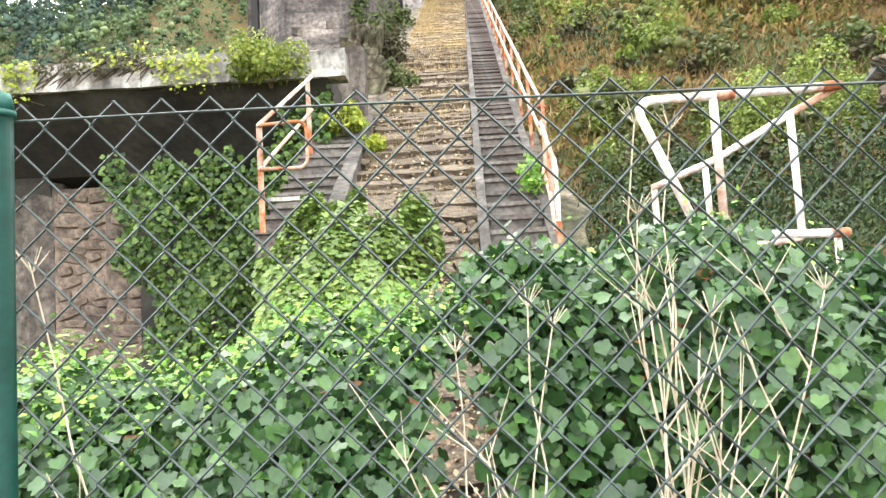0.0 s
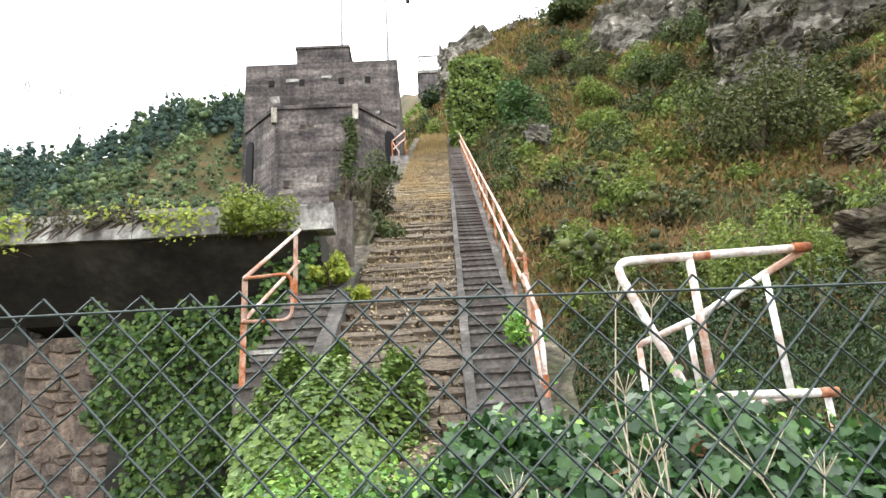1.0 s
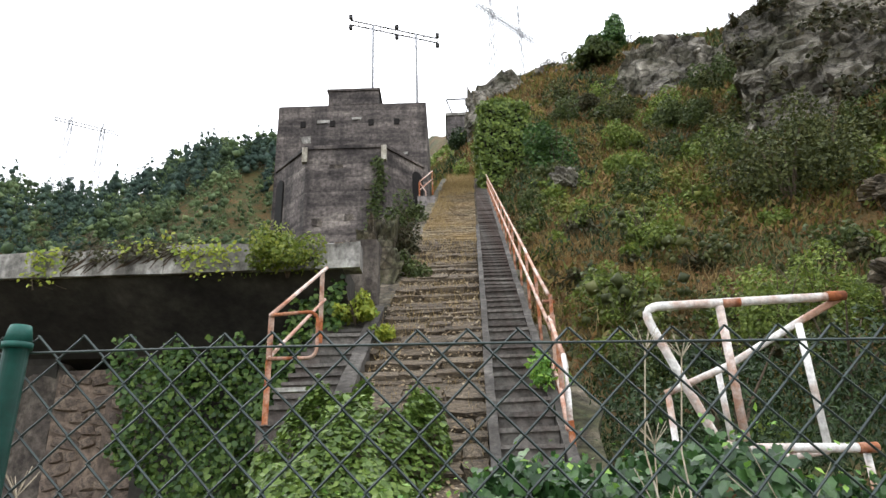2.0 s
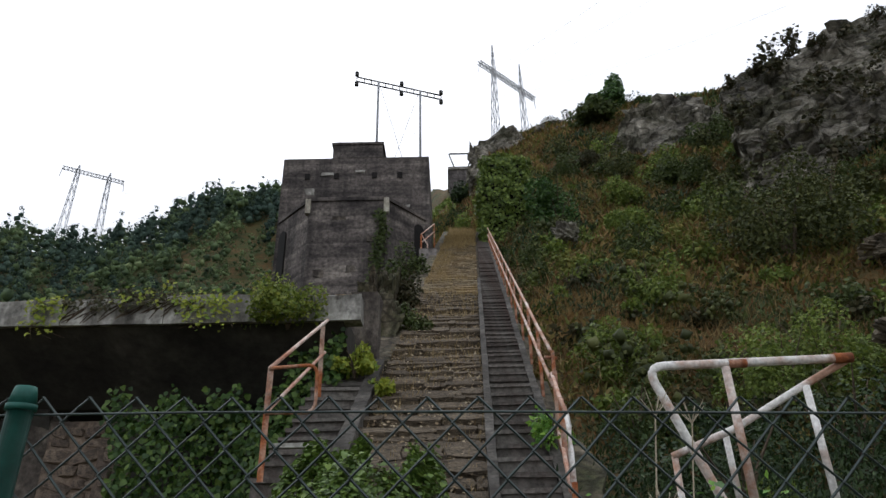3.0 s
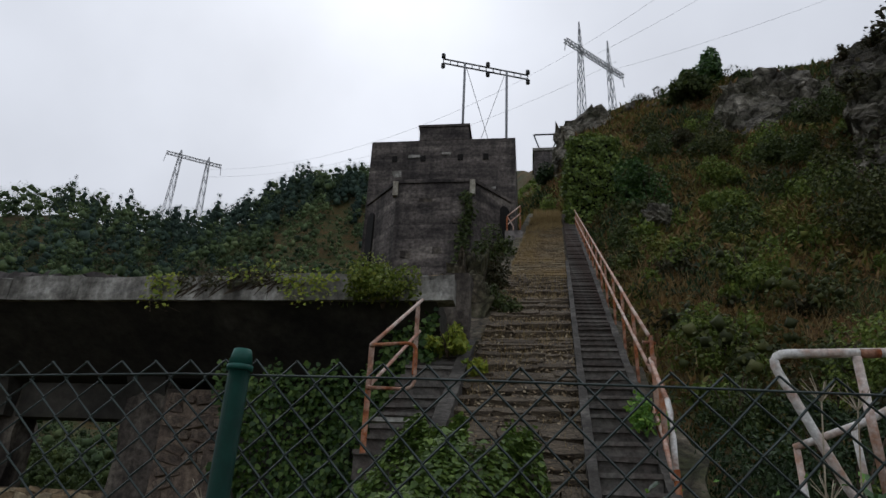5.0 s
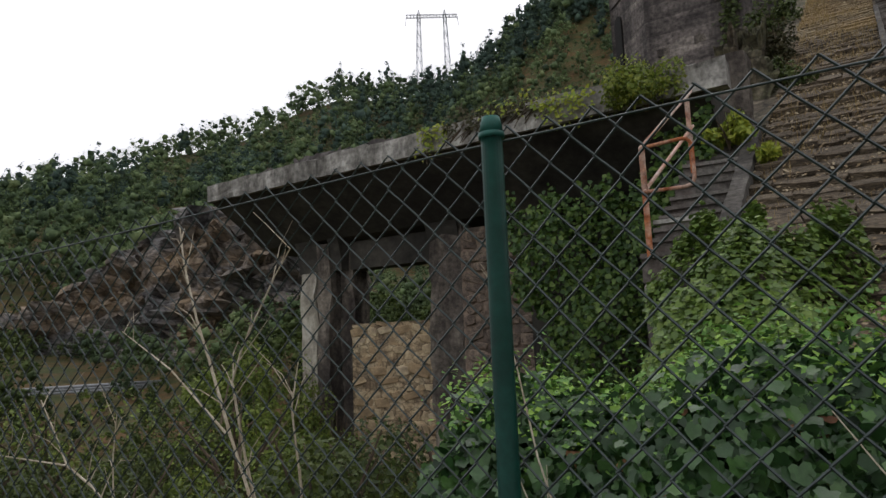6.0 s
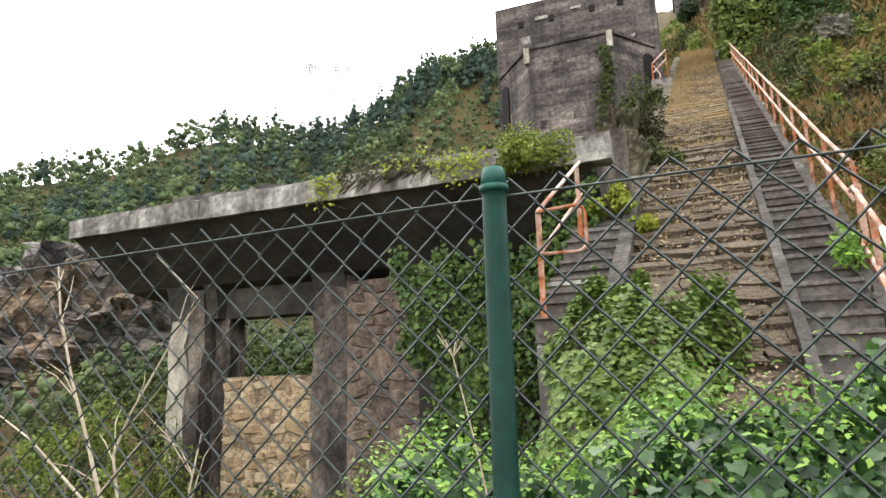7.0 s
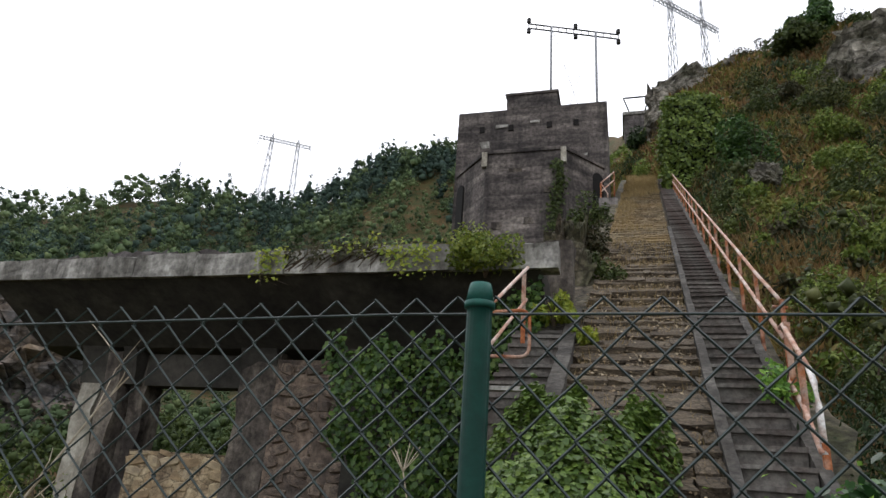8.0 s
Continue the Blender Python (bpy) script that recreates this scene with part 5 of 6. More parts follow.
# ---- plants on and round the platform ----
def vine(x0, x1, drop, n, material, label, y=9.58, z=5.35, h=0.3, leaf=0.085):
    ob = base("vine", label, "vine", "vines on the platform edge")
    for i in range(5):
        bm = bmesh.new()
        x = random.uniform(x0, x1)
        pts = [(x + 0.1 * k * random.uniform(-1, 1.5), y + 0.25 - 0.06 * k, z + h * 0.5 - drop * k * k / 25) for k in range(6)]
        pipe(bm, pts, 0.008, 5, 0.003)
        part("stem", bm, M_BARK, ob)
    c = rng.random(n)
    hang = rng.random(n) ** 2.2
    px = x0 + (x1 - x0) * c + rng.normal(0, 0.05, n)
    pz = z + h * np.abs(np.sin(c * 9 + x0)) * rng.random(n) - drop * hang * (0.3 + 0.7 * np.abs(np.sin(c * 13 + x0 * 3)))
    py = y - 0.05 + 0.6 * rng.random(n) * (pz > z - 0.03) - 0.06 * rng.random(n)
    link("foliage", cloud_mesh("foliage", LEAF, np.stack([px, py, pz], 1), np.tile((0, -1, 0.7), (n, 1)), leaf * rng.uniform(0.6, 1.3, n), 0.6), material, ob)


vine(-6.75, -6.2, 0.7, 260, M_YELLOW, "yellow-green vine trailing over the concrete edge", h=0.12)
vine(-6.2, -4.4, 0.3, 700, M_HEATH, "withered brown vine on the concrete edge", h=0.38)
vine(-5.5, -4.3, 0.2, 200, M_YELLOW, "yellow-green vine trailing over the concrete edge", h=0.3)
vine(-4.3, -3.4, 0.62, 360, M_YELLOW, "yellow-green vine trailing over the concrete edge", h=0.2)
tangle = base("vine_tangle", "bare brown vine stems lying over the concrete edge", "vine", "vines on the platform edge")
for i in range(26):
    x = random.uniform(-6.3, -4.2)
    pts = [(x + 0.16 * k * random.uniform(0.6, 1.4), 9.62 - 0.03 * math.sin(k * 0.9), 5.02 + 0.12 * k + 0.05 * math.sin(i + k)) for k in range(random.randint(3, 6))]
    part("stem", pipe(bmesh.new(), pts, 0.013, 5, 0.005), M_BARK, tangle)
vine(-12.6, -7.2, 0.1, 1500, M_HEATH, "withered brown growth along the platform", y=10.2, h=0.25)
shrub("shrub", -2.6, 9.72, 0.74, 0.66, M_BRIGHT, "bright green bush on the platform corner", n=4600, leaf=0.075, z=5.0, lobes=22)
shrub("shrub", -3.12, 9.8, 0.24, 0.32, M_YELLOW, "yellow-green bush on the platform edge", n=320, leaf=0.07, z=5.25)
shrub("shrub", -1.5, 9.8, 0.38, 0.36, M_YELLOW, "bright yellow-green sapling over the steps", n=1100, leaf=0.09, z=4.2)
shrub("shrub", -1.0, 9.3, 0.25, 0.36, M_YELLOW, "bright yellow-green sapling over the kerb", n=550, leaf=0.085, z=3.7)
shrub("shrub", 1.12, 7.55, 0.26, 0.42, M_YOUNG, "small light green fern by the handrail", n=500, leaf=0.08, z=2.75)
shrub("shrub", -0.85, 13.5, 0.5, 0.8, M_SHRUB, "olive bush on the retaining wall", n=1600, leaf=0.09, z=5.9)
shrub("shrub", -1.2, 16.0, 0.7, 1.1, M_HEATH, "brownish bush on the retaining wall", n=1800, leaf=0.1, z=7.4)
shrub("shrub", -1.4, 22.0, 0.9, 1.3, M_SHRUB, "olive bush below the block house", n=1800, leaf=0.13, z=10.6)
shrub("shrub", -0.9, 26.5, 0.7, 1.0, M_HEATH, "brownish bush below the block house", n=1400, leaf=0.13, z=12.0)
for x, y, z, w, h, m, lab in ((-2.3, 24.0, 10.6, 0.9, 1.3, M_SHRUB, "olive bush at the foot of the block house"), (-3.4, 24.6, 10.2, 1.0, 1.2, M_HEATH, "brownish bush at the foot of the block house"),
                              (-1.7, 19.5, 8.6, 0.8, 1.5, M_HEATH, "dark brownish bush over the retaining wall"), (-1.5, 16.5, 7.1, 0.7, 1.3, M_OLIVE, "dark bush over the retaining wall"), (-1.75, 14.2, 6.2, 0.55, 0.9, M_SHRUB, "olive bush over the retaining wall")):
    shrub("shrub", x, y, w, h, m, lab, n=2000, leaf=0.12, z=z)
rock("rock_outcrop", -1.75, 17.5, 6.4, 0.8, 2.6, 2.2, 0, "dark overgrown rock face beside the ramp", 26, 0.25, material=M_EARTHROCK)
for x, y, s in ((-9.2, 17.5, 1.6), (-11.5, 18.5, 1.8), (-14.5, 16, 1.6), (-16.5, 13, 1.5)):
    shrub("shrub", x, y, s, s * 1.6, M_BROOM, "light green bush behind the piers", n=3000, leaf=0.14, z=-0.6)
for x, y, s in ((-10.9, 9.6, 0.9), (-9.2, 8.2, 1.0), (-12.5, 8.0, 1.2), (-6.8, 8.8, 0.9)):
    shrub("shrub", x, y, s, s * 1.5, M_SHRUB, "olive scrub in the gully below the platform", n=2600, leaf=0.08, z=-1.6)

for x, top in ((-12.3, 1.1), (-11.1, 1.7), (-10.6, 1.3), (-9.9, 0.3), (-11.7, -0.3), (-12.9, -0.3)):
    shrub("shrub", x, 10.6, 0.55, top + 1.6, M_BROOM, "light green climbing scrub against the piers", n=2400, leaf=0.09, z=-1.6, lobes=14, group="scrub against the piers")

# ivy sheet hanging under the platform
ivy = base("ivy_curtain", "dense dark ivy covering the wall under the platform", "ivy")
n = 14000
x = rng.uniform(-5.2, -1.7, n)
z = rng.uniform(-0.5, 4.85, n)
keep = z < 3.75 + np.clip((x + 3.0) * 1.1, 0, 1.1) + 0.16 * np.sin(x * 7) + 0.1 * np.sin(x * 17)
keep &= x > -5.3 + 0.33 * (3.7 - z) + 0.2 * np.sin(z * 5)
keep &= (x < -2.75 + 0.2 * np.sin(z * 4)) | (z > 2.6) | (rng.random(n) < 0.25)
x, z = x[keep], z[keep]
y = 9.85 + 0.22 * np.sin(x * 3.1) * np.cos(z * 2.3) + rng.normal(0, 0.1, len(x)) - 0.12 * (4.8 - z)
link("foliage", cloud_mesh("foliage", IVY6, np.stack([x, y, z], 1), np.tile((0, -1, 0.4), (len(x), 1)), 0.075 * rng.uniform(0.6, 1.4, len(x)), 0.55), M_CURTAIN, ivy)

# ivy mound on the foot of the ramp
mound = base("ivy_mound", "bright green ivy mound spilling over the ramp", "ivy")
n = 17000
a = rng.uniform(0, 2 * math.pi, n)
rr = np.sqrt(rng.random(n))
lx, ly = np.cos(a) * rr, np.sin(a) * rr
hz = np.sqrt(np.clip(1 - rr ** 2, 0, 1)) * 0.55 + 0.24 * np.sin(lx * 5 + 1) * np.cos(ly * 6) + 0.08 * np.sin(lx * 13) * np.sin(ly * 17) + rng.normal(0, 0.05, n)
gx, gy = -1.0 + lx * (0.72 + 0.12 * np.sin(ly * 5)), 5.6 + ly * 1.5
gx = gx + 0.5 * np.clip(ly, 0, 1) * (lx > 0.2)
pos = np.stack([gx, gy, 2.95 + 0.576 * (gy - 8) - 0.1 + np.clip(hz, 0, 2)], 1)
link("foliage", cloud_mesh("foliage", IVY6, pos, np.stack([lx, ly - 0.6, 0.7 + hz], 1), 0.047 * rng.uniform(0.6, 1.4, n), 0.5), M_IVYF, mound)


# ---- near hedge of ivy, dry stems, grass ----
def hedge_point(u, v, x0, x1, front, top, seed):
    """A place on a hedge's skin: u along it, v from its foot over its crest to the back."""
    x = x0 + (x1 - x0) * u + (1 - v) ** 2 * (0.14 * (1 - u) ** 4 - 0.26 * u ** 4)
    wob = 0.14 * math.sin(3.1 * x + seed) + 0.1 * math.sin(7.3 * x + 2 * seed)
    t = top + 0.12 * math.sin(2.3 * x + seed * 3) + 0.05 * math.sin(9 * x)
    ang = v * math.pi * 0.62
    d = 0.75 + 0.12 * math.sin(5 * v + 4 * x)
    y = front + wob + d * (1 - math.cos(ang))
    z = 0.1 + (t - 0.1) * math.sin(min(ang, math.pi / 2)) ** 0.75 - max(0, v - 0.8) * 0.5
    return (x, y, z), (0.2 * math.cos(5 * x), -math.cos(ang) * 0.8, 0.55 + math.sin(ang))


def hedge(name, label, x0, x1, front, top, n, seed, leaf, young, parts):
    ob = base(name, label, "hedge")
    # backing sheet whose dark colour stands in for shade between the leaves
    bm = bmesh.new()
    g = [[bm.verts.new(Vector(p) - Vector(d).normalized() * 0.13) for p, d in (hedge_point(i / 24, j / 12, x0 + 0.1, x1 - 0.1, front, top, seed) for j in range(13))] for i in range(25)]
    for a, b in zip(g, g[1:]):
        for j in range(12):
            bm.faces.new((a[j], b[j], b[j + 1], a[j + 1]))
    part("heart", bm, M_DKIVY, ob, "dark backing sheet with the shade between leaves painted in")
    data = [hedge_point(rng.random(), rng.random() ** 0.85, x0, x1, front, top, seed) for _ in range(n)]
    pos = np.array([a for a, b in data]) + rng.normal(0, 0.035, (n, 3))
    nrm = np.array([b for a, b in data])
    size = leaf * rng.uniform(0.55, 1.35, n) * np.clip(1.25 - 0.3 * (pos[:, 2] - 0.6), 0.7, 1.3)
    hang = np.tile((0, -0.25, -0.8), (n, 1)) + rng.normal(0, 0.45, (n, 3))
    link("foliage", cloud_mesh("foliage", IVY, pos, nrm, size, 0.35, hang), M_IVY, ob)
    shapes = [cloud_mesh("leaf", IVY, np.zeros((1, 3)), np.array([(0, 0, 1.0)]), np.ones(1), 0.05, np.array([(0, 1.0, 0)])) for _ in range(4)]
    for s in shapes:
        s.materials.append(M_IVYP)
    for k in range(parts):
        p, d = hedge_point(rng.random(), rng.random() * 0.7, x0 + 0.1, x1 - 0.1, front - 0.035, top, seed)
        lf = new("leaf", shapes[k % 4])
        lf.parent = ob
        nd = (Vector(d) + Vector(rng.normal(0, 0.25, 3))).normalized()
        q = nd.to_track_quat('Z', 'Y').to_matrix().to_4x4() @ pose(0, 0, 0, 0, 0, 180 + random.uniform(-50, 50))
        lf.matrix_local = Matrix.Translation(p) @ q @ Matrix.Scale(leaf * random.uniform(0.8, 1.25), 4)
    m = 220
    data = [hedge_point(rng.random(), rng.random() * 0.6, x0, x1, front + 0.02, top, seed) for _ in range(m)]
    tagged(link("withered_foliage", cloud_mesh("withered_foliage", IVY6, np.array([a for a, b in data]) + rng.normal(0, 0.02, (m, 3)), np.array([b for a, b in data]), leaf * rng.uniform(0.6, 1.2, m), 0.7), M_DEAD, ob, "withered brown leaves"), kind="stuff")
    if young:
        m = int(n * young)
        data = [hedge_point(rng.random(), 0.55 + 0.45 * rng.random(), x0, x1, front, top + 0.06, seed) for _ in range(m)]
        pos = np.array([a for a, b in data]) + rng.normal(0, 0.06, (m, 3))
        tagged(link("young_foliage", cloud_mesh("young_foliage", LEAF, pos, np.array([b for a, b in data]), leaf * 0.75 * rng.uniform(0.5, 1.2, m), 0.7), M_YOUNG, ob, "pale yellow-green young shoots"), kind="stuff")
    return ob


hedge("ivy_hedge", "dense ivy hedge with yellow-green young tops", -1.5, -0.02, 1.5, 1.42, 12500, 0.4, 0.038, 0.35, 150)
hedge("ivy_hedge", "dense dark ivy hedge with large glossy leaves", 0.02, 2.9, 1.75, 1.6, 15000, 2.1, 0.044, 0.03, 150)


def dry_shrub(x, y, stems, label):
    """Bleached dead stems forking upwards."""
    ob = base("dead_stems", label, "dead shrub", "dead stems by the fence")
    for dx, dy, top, fork in stems:
        bm = bmesh.new()
        z0 = land(x, y)
        pts = [Vector((x, y, z0 - 0.05))]
        drift = 0.0
        for k in range(1, 10):
            f = k / 9
            drift += random.uniform(-0.035, 0.035)
            pts.append(Vector((x + dx * f + drift, y + dy * f, z0 + (top - z0) * f)))
        pipe(bm, pts, 0.0046, 6, 0.0016)
        for j in range(fork):
            b = pts[3 + j % 6]
            e = b + Vector((random.uniform(-0.25, 0.25), random.uniform(-0.08, 0.08), random.uniform(0.2, 0.45)))
            m = b.lerp(e, 0.5) + Vector((random.uniform(-0.03, 0.03), 0, 0.02))
            pipe(bm, [b, m, e], 0.003, 5, 0.0012)
            for _ in range(2):
                pipe(bm, [m, m + Vector((random.uniform(-0.12, 0.12), random.uniform(-0.05, 0.05), random.uniform(0.06, 0.2)))], 0.002, 4, 0.0008)
        tip = pts[-1]
        for j in range(8):
            a = j * 0.8
            pipe(bm, [tip, tip + Vector((0.035 * math.cos(a), 0.035 * math.sin(a), 0.04 + 0.01 * (j % 3)))], 0.0013, 4, 0.0009)
        part("stem", bm, M_TWIG, ob)
    return ob


dry_shrub(0.52, 1.45, [(-0.02, 0.1, 1.75, 5), (0.03, 0.05, 1.5, 5), (0.28, 0.0, 1.55, 6), (0.1, 0.1, 1.95, 4)], "bleached dead stems forking against the hedge")
dry_shrub(0.36, 1.4, [(0.02, 0.05, 1.95, 4), (0.06, 0.1, 1.6, 4)], "bleached dead stems forking against the hedge")
dry_shrub(0.14, 1.35, [(-0.04, 0.05, 1.55, 4), (0.06, 0.1, 1.5, 3)], "thin bleached dead stems by the fence")
dry_shrub(0.0, 1.4, [(-0.06, 0.1, 1.45, 4)], "thin bleached dead stems by the fence")
dry_shrub(-0.48, 1.3, [(-0.32, 0.1, 1.68, 3)], "single pale leaning dead stem by the fence")


def dead_branches(label, foot, ways):
    """Long bare branches, each through a few places, with thin side twigs."""
    ob = base("dead_stems", label, "dead shrub", "dead stems by the fence")
    for r, pts in ways:
        bm = bmesh.new()
        pts = [Vector(p) for p in ([foot] if r > 0.005 else []) + pts]
        pipe(bm, pts, r, 6, r * 0.35)
        for a, b in zip(pts[1:], pts[2:]):
            for _ in range(2):
                p = a.lerp(b, random.random())
                e = p + Vector((random.uniform(-0.16, 0.16), random.uniform(-0.1, 0.1), random.uniform(0.03, 0.2)))
                m = p.lerp(e, 0.5) + Vector((random.uniform(-0.02, 0.02), 0, 0.015))
                pipe(bm, [p, m, e], r * 0.38, 4, 0.0008)
        part("stem", bm, M_TWIG, ob)


dead_branches("tall bare pale branches of a dead shrub", (-1.8, 1.5, 0.05), [
    (0.0075, [(-1.89, 1.5, 1.07), (-2.0, 1.5, 1.28), (-2.11, 1.5, 1.52), (-2.18, 1.5, 1.66), (-2.26, 1.5, 1.87), (-2.29, 1.5, 2.02)]),
    (0.006, [(-1.9, 1.52, 1.07), (-1.95, 1.52, 1.21), (-1.99, 1.5, 1.45), (-1.94, 1.5, 1.56), (-1.78, 1.5, 1.79), (-1.71, 1.5, 1.87)]),
    (0.0045, [(-2.02, 1.5, 1.28), (-2.33, 1.5, 1.49), (-2.65, 1.5, 1.64)]),
    (0.0052, [(-1.69, 1.52, 1.12), (-1.71, 1.5, 1.37), (-1.68, 1.5, 1.51)])])
dead_branches("low spreading bare branches of a dead shrub", (-2.5, 1.5, 0.05), [
    (0.007, [(-2.66, 1.5, 0.93), (-2.82, 1.5, 1.03), (-3.03, 1.5, 1.1), (-3.15, 1.5, 1.24), (-3.27, 1.5, 1.36)]),
    (0.0048, [(-3.03, 1.5, 1.1), (-3.37, 1.5, 1.1), (-3.76, 1.5, 1.1)]),
    (0.0055, [(-2.58, 1.5, 0.83), (-2.68, 1.5, 1.02), (-2.69, 1.5, 1.15), (-2.67, 1.5, 1.33)]),
    (0.0052, [(-2.2, 1.6, 0.6), (-2.05, 1.6, 0.95), (-2.0, 1.6, 1.1)])])
for x, y, s in ((-2.6, 2.4, 0.5), (-3.4, 2.2, 0.6), (-4.4, 2.6, 0.7), (-5.6, 3.2, 0.9), (-3.6, 3.6, 0.8), (-2.9, 4.4, 0.8), (-6.5, 5.2, 1.2), (-4.6, 5.4, 1.0), (-4.3, 1.7, 0.6), (-5.3, 2.0, 0.7), (-6.6, 2.3, 0.9), (-8.2, 3.2, 1.2), (-9.5, 4.5, 1.4), (-8.0, 6.0, 1.4)):
    shrub("shrub", x, y, s * 1.15, s * (1.7 if x > -4 else 1.15), M_BROOM if int(x * 10) % 2 else M_SHRUB, "feathery green scrub beyond the fence", n=3600, leaf=0.06, z=-0.3, group="gully scrub")
m = 3800
q = np.stack([rng.uniform(-2.3, -0.9, m), rng.uniform(1.35, 2.2, m), np.zeros(m)], 1)
stuff("straw_grass", cloud_mesh("straw_grass", BLADE, q, np.tile((0, -1, 0.2), (m, 1)), rng.uniform(0.3, 0.9, m), 0.8, np.tile((0.1, 0, 1.0), (m, 1))), M_STRAW, "tall dry straw-coloured grass behind the fence", "grass")
m = 1300
q = np.stack([rng.uniform(-4.2, -0.9, m), rng.uniform(1.35, 2.8, m), np.zeros(m)], 1)
stuff("tall_grass", cloud_mesh("tall_grass", BLADE, q, np.tile((0, -1, 0.2), (m, 1)), rng.uniform(0.3, 0.8, m), 0.8, np.tile((-0.05, 0, 1.0), (m, 1))), M_GRASS, "tall light green grass and weeds behind the fence", "grass")
m = 3000
q = np.stack([rng.uniform(-3.5, 3.0, m), rng.uniform(0.7, 1.7, m), np.zeros(m)], 1)
stuff("verge_grass", cloud_mesh("verge_grass", BLADE, q, np.tile((0, -1, 0.2), (m, 1)), rng.uniform(0.15, 0.4, m), 0.4, np.tile((0, 0, 1.0), (m, 1))), M_GRASS, "short green grass along the fence", "grass")
m = 12000
gy = 3.2 + 24 * rng.random(m) ** 1.3
q = np.stack([ramp_l(gy) + (ramp_r(gy) - ramp_l(gy)) * rng.random(m), gy, 2.95 + SLOPE * (gy - 8) - 0.03 + rng.uniform(-0.05, 0.03, m)], 1)
stuff("ramp_litter", cloud_mesh("ramp_litter", LEAF, q, np.tile((0, -0.5, 0.86), (m, 1)), 0.045 * rng.uniform(0.5, 1.6, m) * (0.7 + 0.03 * gy), 0.35), M_LITTER, "dry leaf and straw litter on the ramp", "litter")
# dry grass growing in the joints of the ramp
m = 9000
gy = 6 + 38 * rng.random(m) ** 0.8
q = np.stack([ramp_l(gy) + (ramp_r(gy) - ramp_l(gy)) * rng.random(m), gy, 2.95 + SLOPE * (gy - 8) - 0.08], 1)
q = patchy(q, 0.5, -0.15, 5.0)
stuff("ramp_grass", cloud_mesh("ramp_grass", BLADE, q, np.tile((0, -1, 0.3), (len(q), 1)), (0.08 + 0.006 * q[:, 1]) * rng.uniform(0.6, 1.5, len(q)), 0.5, np.tile((0, 0, 1.0), (len(q), 1))), M_STRAW, "dry grass tufts in the joints of the ramp", "grass")
q = np.stack([rng.uniform(-3.0, 3.4, 9000), 35 + 38 * rng.random(9000)], 1)
q = np.array([(a, b, land(a, b)) for a, b in q if a > ramp_r(b) + 0.9 or a < ramp_l(b) - 0.3 or b > 42])
stuff("green_bank", cloud_mesh("green_bank", TUFT, q, np.tile((0, -0.6, 1.0), (len(q), 1)), 0.3 * rng.uniform(0.6, 1.5, len(q)), 0.7), M_BROOM, "light green growth above the ramp", "scrub")


# ---- chain-link fence ----
fence = base("chain_link_fence", "green plastic-coated chain-link fence on steel posts", "fence")
PX, PY, PITCH, TOP = -0.685, 0.992, 0.0745, 1.918
PITCH_W = 0.062


def fence_y(x):
    return PY - 0.06 * max(0.0, x - PX) - 0.05 * max(0.0, PX - x)


def fence_top(x):
    return TOP - 0.03 * max(0.0, x - PX) - 0.036 * max(0.0, PX - x)


for x in (-5.7, -3.15, PX, 1.85):
    bm = bmesh.new()
    pipe(bm, [(x, fence_y(x) - 0.022, -0.3), (x, fence_y(x) - 0.022, 1.915)], 0.0178, 20)
    post = part("post", bm, M_GREEN, fence, "green enamelled steel post")
    bm = bmesh.new()
    pipe(bm, [(x, fence_y(x) - 0.022, z) for z in (1.893, 1.902)], 0.0215, 20)
    pipe(bm, [(x, fence_y(x) - 0.022, z) for z in (1.902, 1.919, 1.929)], 0.0198, 20, 0.0145)
    part("cap", bm, M_CAP, post, "rounded green plastic cap")
part("brace", pipe(bmesh.new(), [(-3.1, PY, 1.75), (-2.0, PY, 0.0)], 0.019, 12), M_GREEN, fence, "slanting green steel strut")
for drop, r in ((0.022, 0.0019), (0.9, 0.0017), (1.75, 0.0017)):
    part("line_wire", pipe(bmesh.new(), [(x, fence_y(x) - 0.002, fence_top(x) - drop - 0.003 * abs(math.sin(x * 1.2))) for x in (-6.4 + 0.4 * i for i in range(24))], r, 6), M_WIRE, fence)


def netting(x0, x1, pitch):
    """Zigzag wires hooked into one another; each wire runs from top to foot."""
    step = pitch / 2
    rows = int(TOP / (pitch * 0.515))
    r = 0.0021
    vs, fs = [], []
    for i in range(int((x1 - x0) / step)):
        c = x0 + (i + 0.5) * step
        pts = []
        for k in range(rows + 1):
            s = 1 if (k + i) % 2 == 0 else -1
            x = c + s * step * 0.52 + random.uniform(-0.0012, 0.0012)
            pts.append((x, fence_y(x) + s * 0.0016, fence_top(x) - k * pitch * 0.515 + random.uniform(-0.0008, 0.0008)))
        b = len(vs)
        for k, (x, y, z) in enumerate(pts):
            for dx, dy in ((0, -r), (r * 1.35, 0), (0, r), (-r * 1.35, 0)):
                vs.append((x + dx, y + dy, z))
        for k in range(len(pts) - 1):
            for j in range(4):
                fs.append((b + k * 4 + j, b + k * 4 + (j + 1) % 4, b + k * 4 + 4 + (j + 1) % 4, b + k * 4 + 4 + j))
    me = bpy.data.meshes.new("netting")
    me.from_pydata(vs, [], fs)
    return me


link("netting", netting(PX - 0.019, 3.0, PITCH), M_WIRE, fence, "diamond wire netting")
link("netting", netting(PX - 0.099 - PITCH_W / 2 - 90 * PITCH_W, PX + 0.015, PITCH_W), M_WIRE, fence, "diamond wire netting")


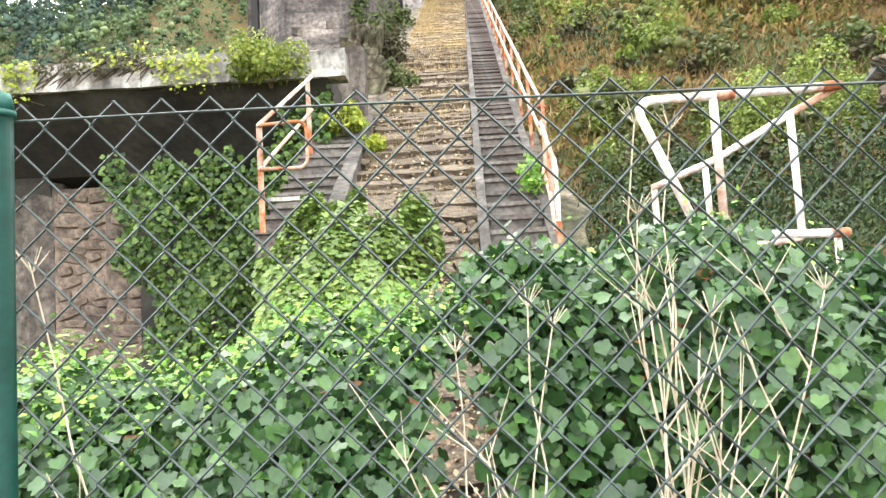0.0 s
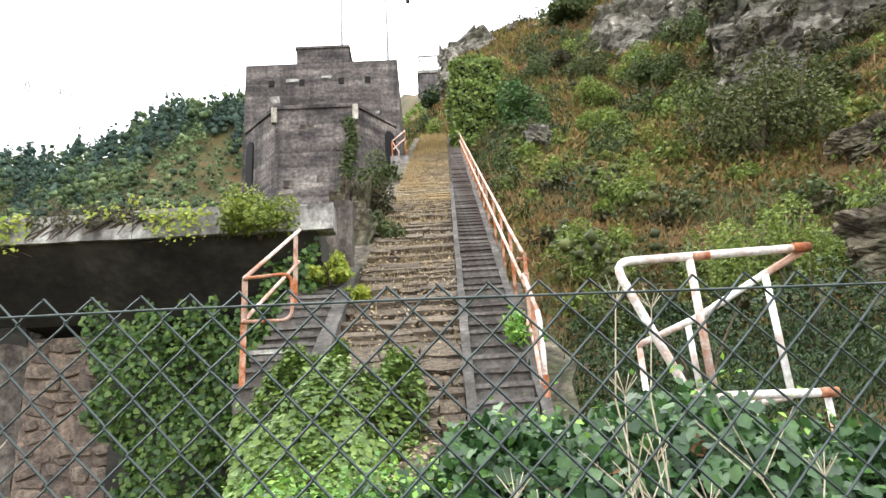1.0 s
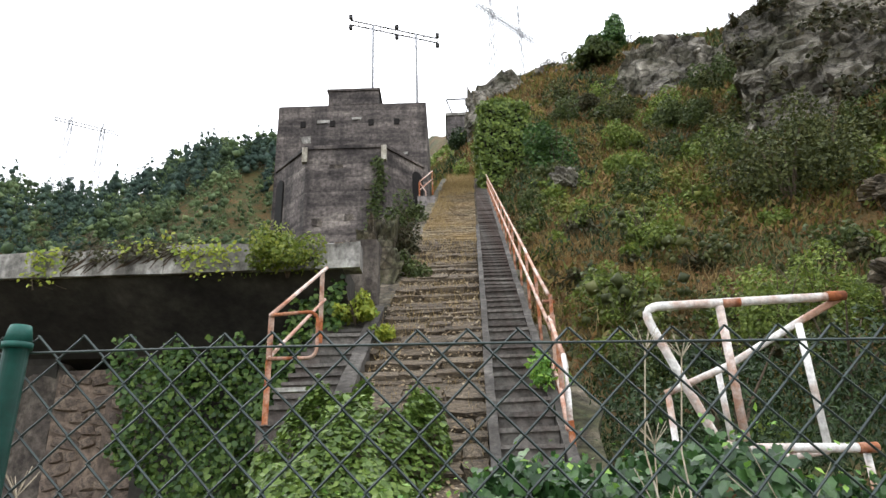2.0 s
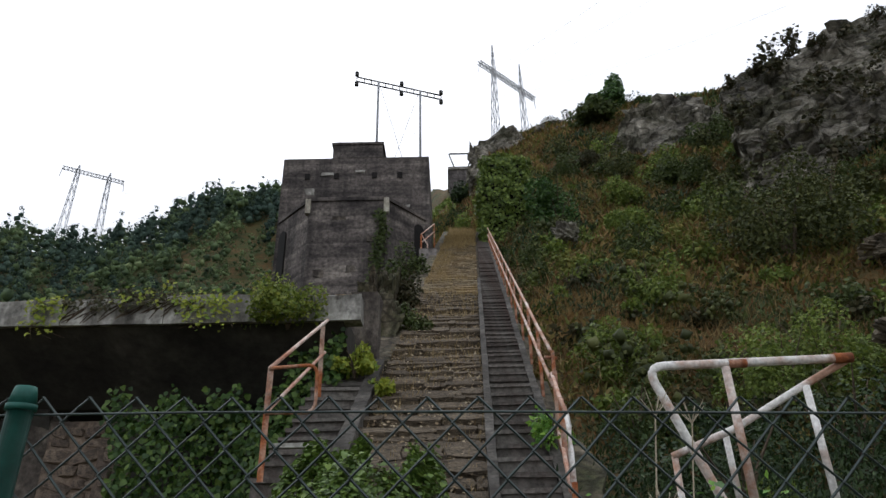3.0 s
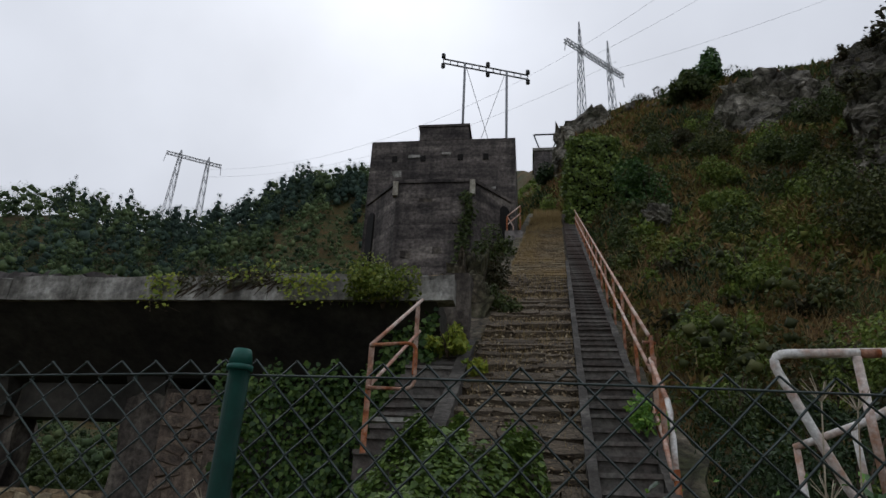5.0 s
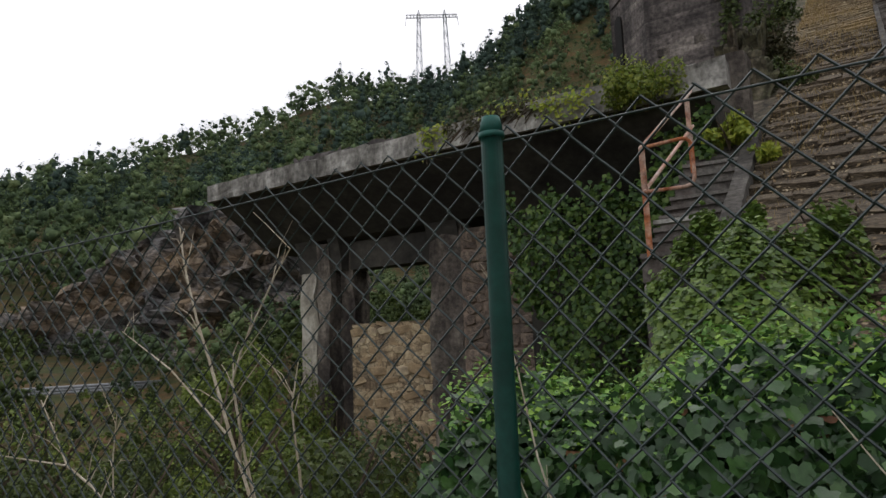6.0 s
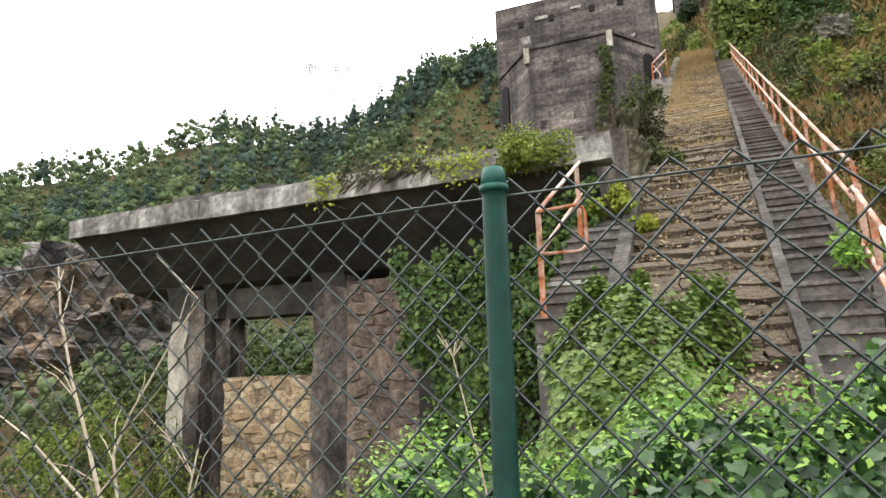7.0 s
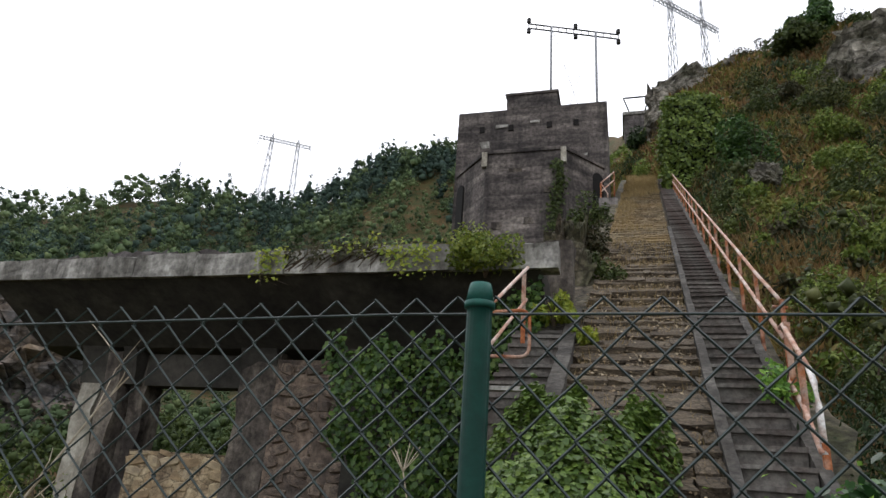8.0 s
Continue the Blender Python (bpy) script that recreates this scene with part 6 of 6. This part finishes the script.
# ---- stones of the ramp ----
def ramp_stones():
    shapes = []
    for k in range(12):
        b2 = bmesh.new()
        bmesh.ops.create_cube(b2, size=1.0)
        bmesh.ops.subdivide_edges(b2, edges=b2.edges, cuts=1, use_grid_fill=True)
        for v in b2.verts:
            v.co = v.co * 0.98 + Vector((random.uniform(-0.06, 0.06), random.uniform(-0.07, 0.07), random.uniform(-0.1, 0.1)))
            if abs(v.co.x) > 0.4 and abs(v.co.y) > 0.4:
                v.co *= 0.96
        me = bpy.data.meshes.new("stone")
        b2.to_mesh(me)
        b2.free()
        me.materials.append(M_RAMP)
        shapes.append(me)
    count, y = 0, 2.2
    rest_v, rest_f = [], []
    ang = math.atan(SLOPE)
    lift = 0.0
    while y < 43:
        low_part = y < 15
        d = random.uniform(0.12, 0.36) if low_part else random.uniform(0.14, 0.24)
        lift = random.choice((-0.07, -0.02, 0.0, 0.02, 0.035)) + random.uniform(-0.015, 0.015) if low_part else random.uniform(-0.02, 0.02)
        x = ramp_l(y) + random.uniform(0, 0.05)
        while x < ramp_r(y) - 0.03:
            w = min(random.uniform(0.12, 0.75) if low_part else random.uniform(0.2, 0.5), ramp_r(y) - x)
            z = stair_z(y + d / 2) - 0.1 + lift + random.uniform(-0.02, 0.02)
            tilt = ang - (random.uniform(0.0, 0.16) if low_part else 0.08)
            m = Matrix.Translation((x + w / 2, y + d / 2, z)) @ Euler((tilt, random.uniform(-0.03, 0.03), random.uniform(-0.03, 0.03))).to_matrix().to_4x4() @ Matrix.Diagonal((w * 0.99, d * 1.06, 0.16, 1))
            if count < 300:
                s = new("stone", random.choice(shapes))
                s.parent = ramp
                s.matrix_local = m
                count += 1
            else:
                b = len(rest_v)
                rest_v.extend((m @ Vector((a + random.uniform(-0.05, 0.05), c + random.uniform(-0.06, 0.06), e))) for a, c, e in ((-.5, -.5, -.5), (.5, -.5, -.5), (.5, .5, -.5), (-.5, .5, -.5), (-.5, -.5, .5), (.5, -.5, .5), (.5, .5, .5), (-.5, .5, .5)))
                rest_f.extend(tuple(b + i for i in f) for f in ((3, 2, 1, 0), (4, 5, 6, 7), (0, 1, 5, 4), (1, 2, 6, 5), (2, 3, 7, 6), (3, 0, 4, 7)))
            x += w
        y += d
    me = bpy.data.meshes.new("upper_stones")
    me.from_pydata([tuple(v) for v in rest_v], [], rest_f)
    tagged(link("upper_stones", me, M_RAMPI, ramp), "small uneven paving stones", kind="stuff")


ramp_stones()
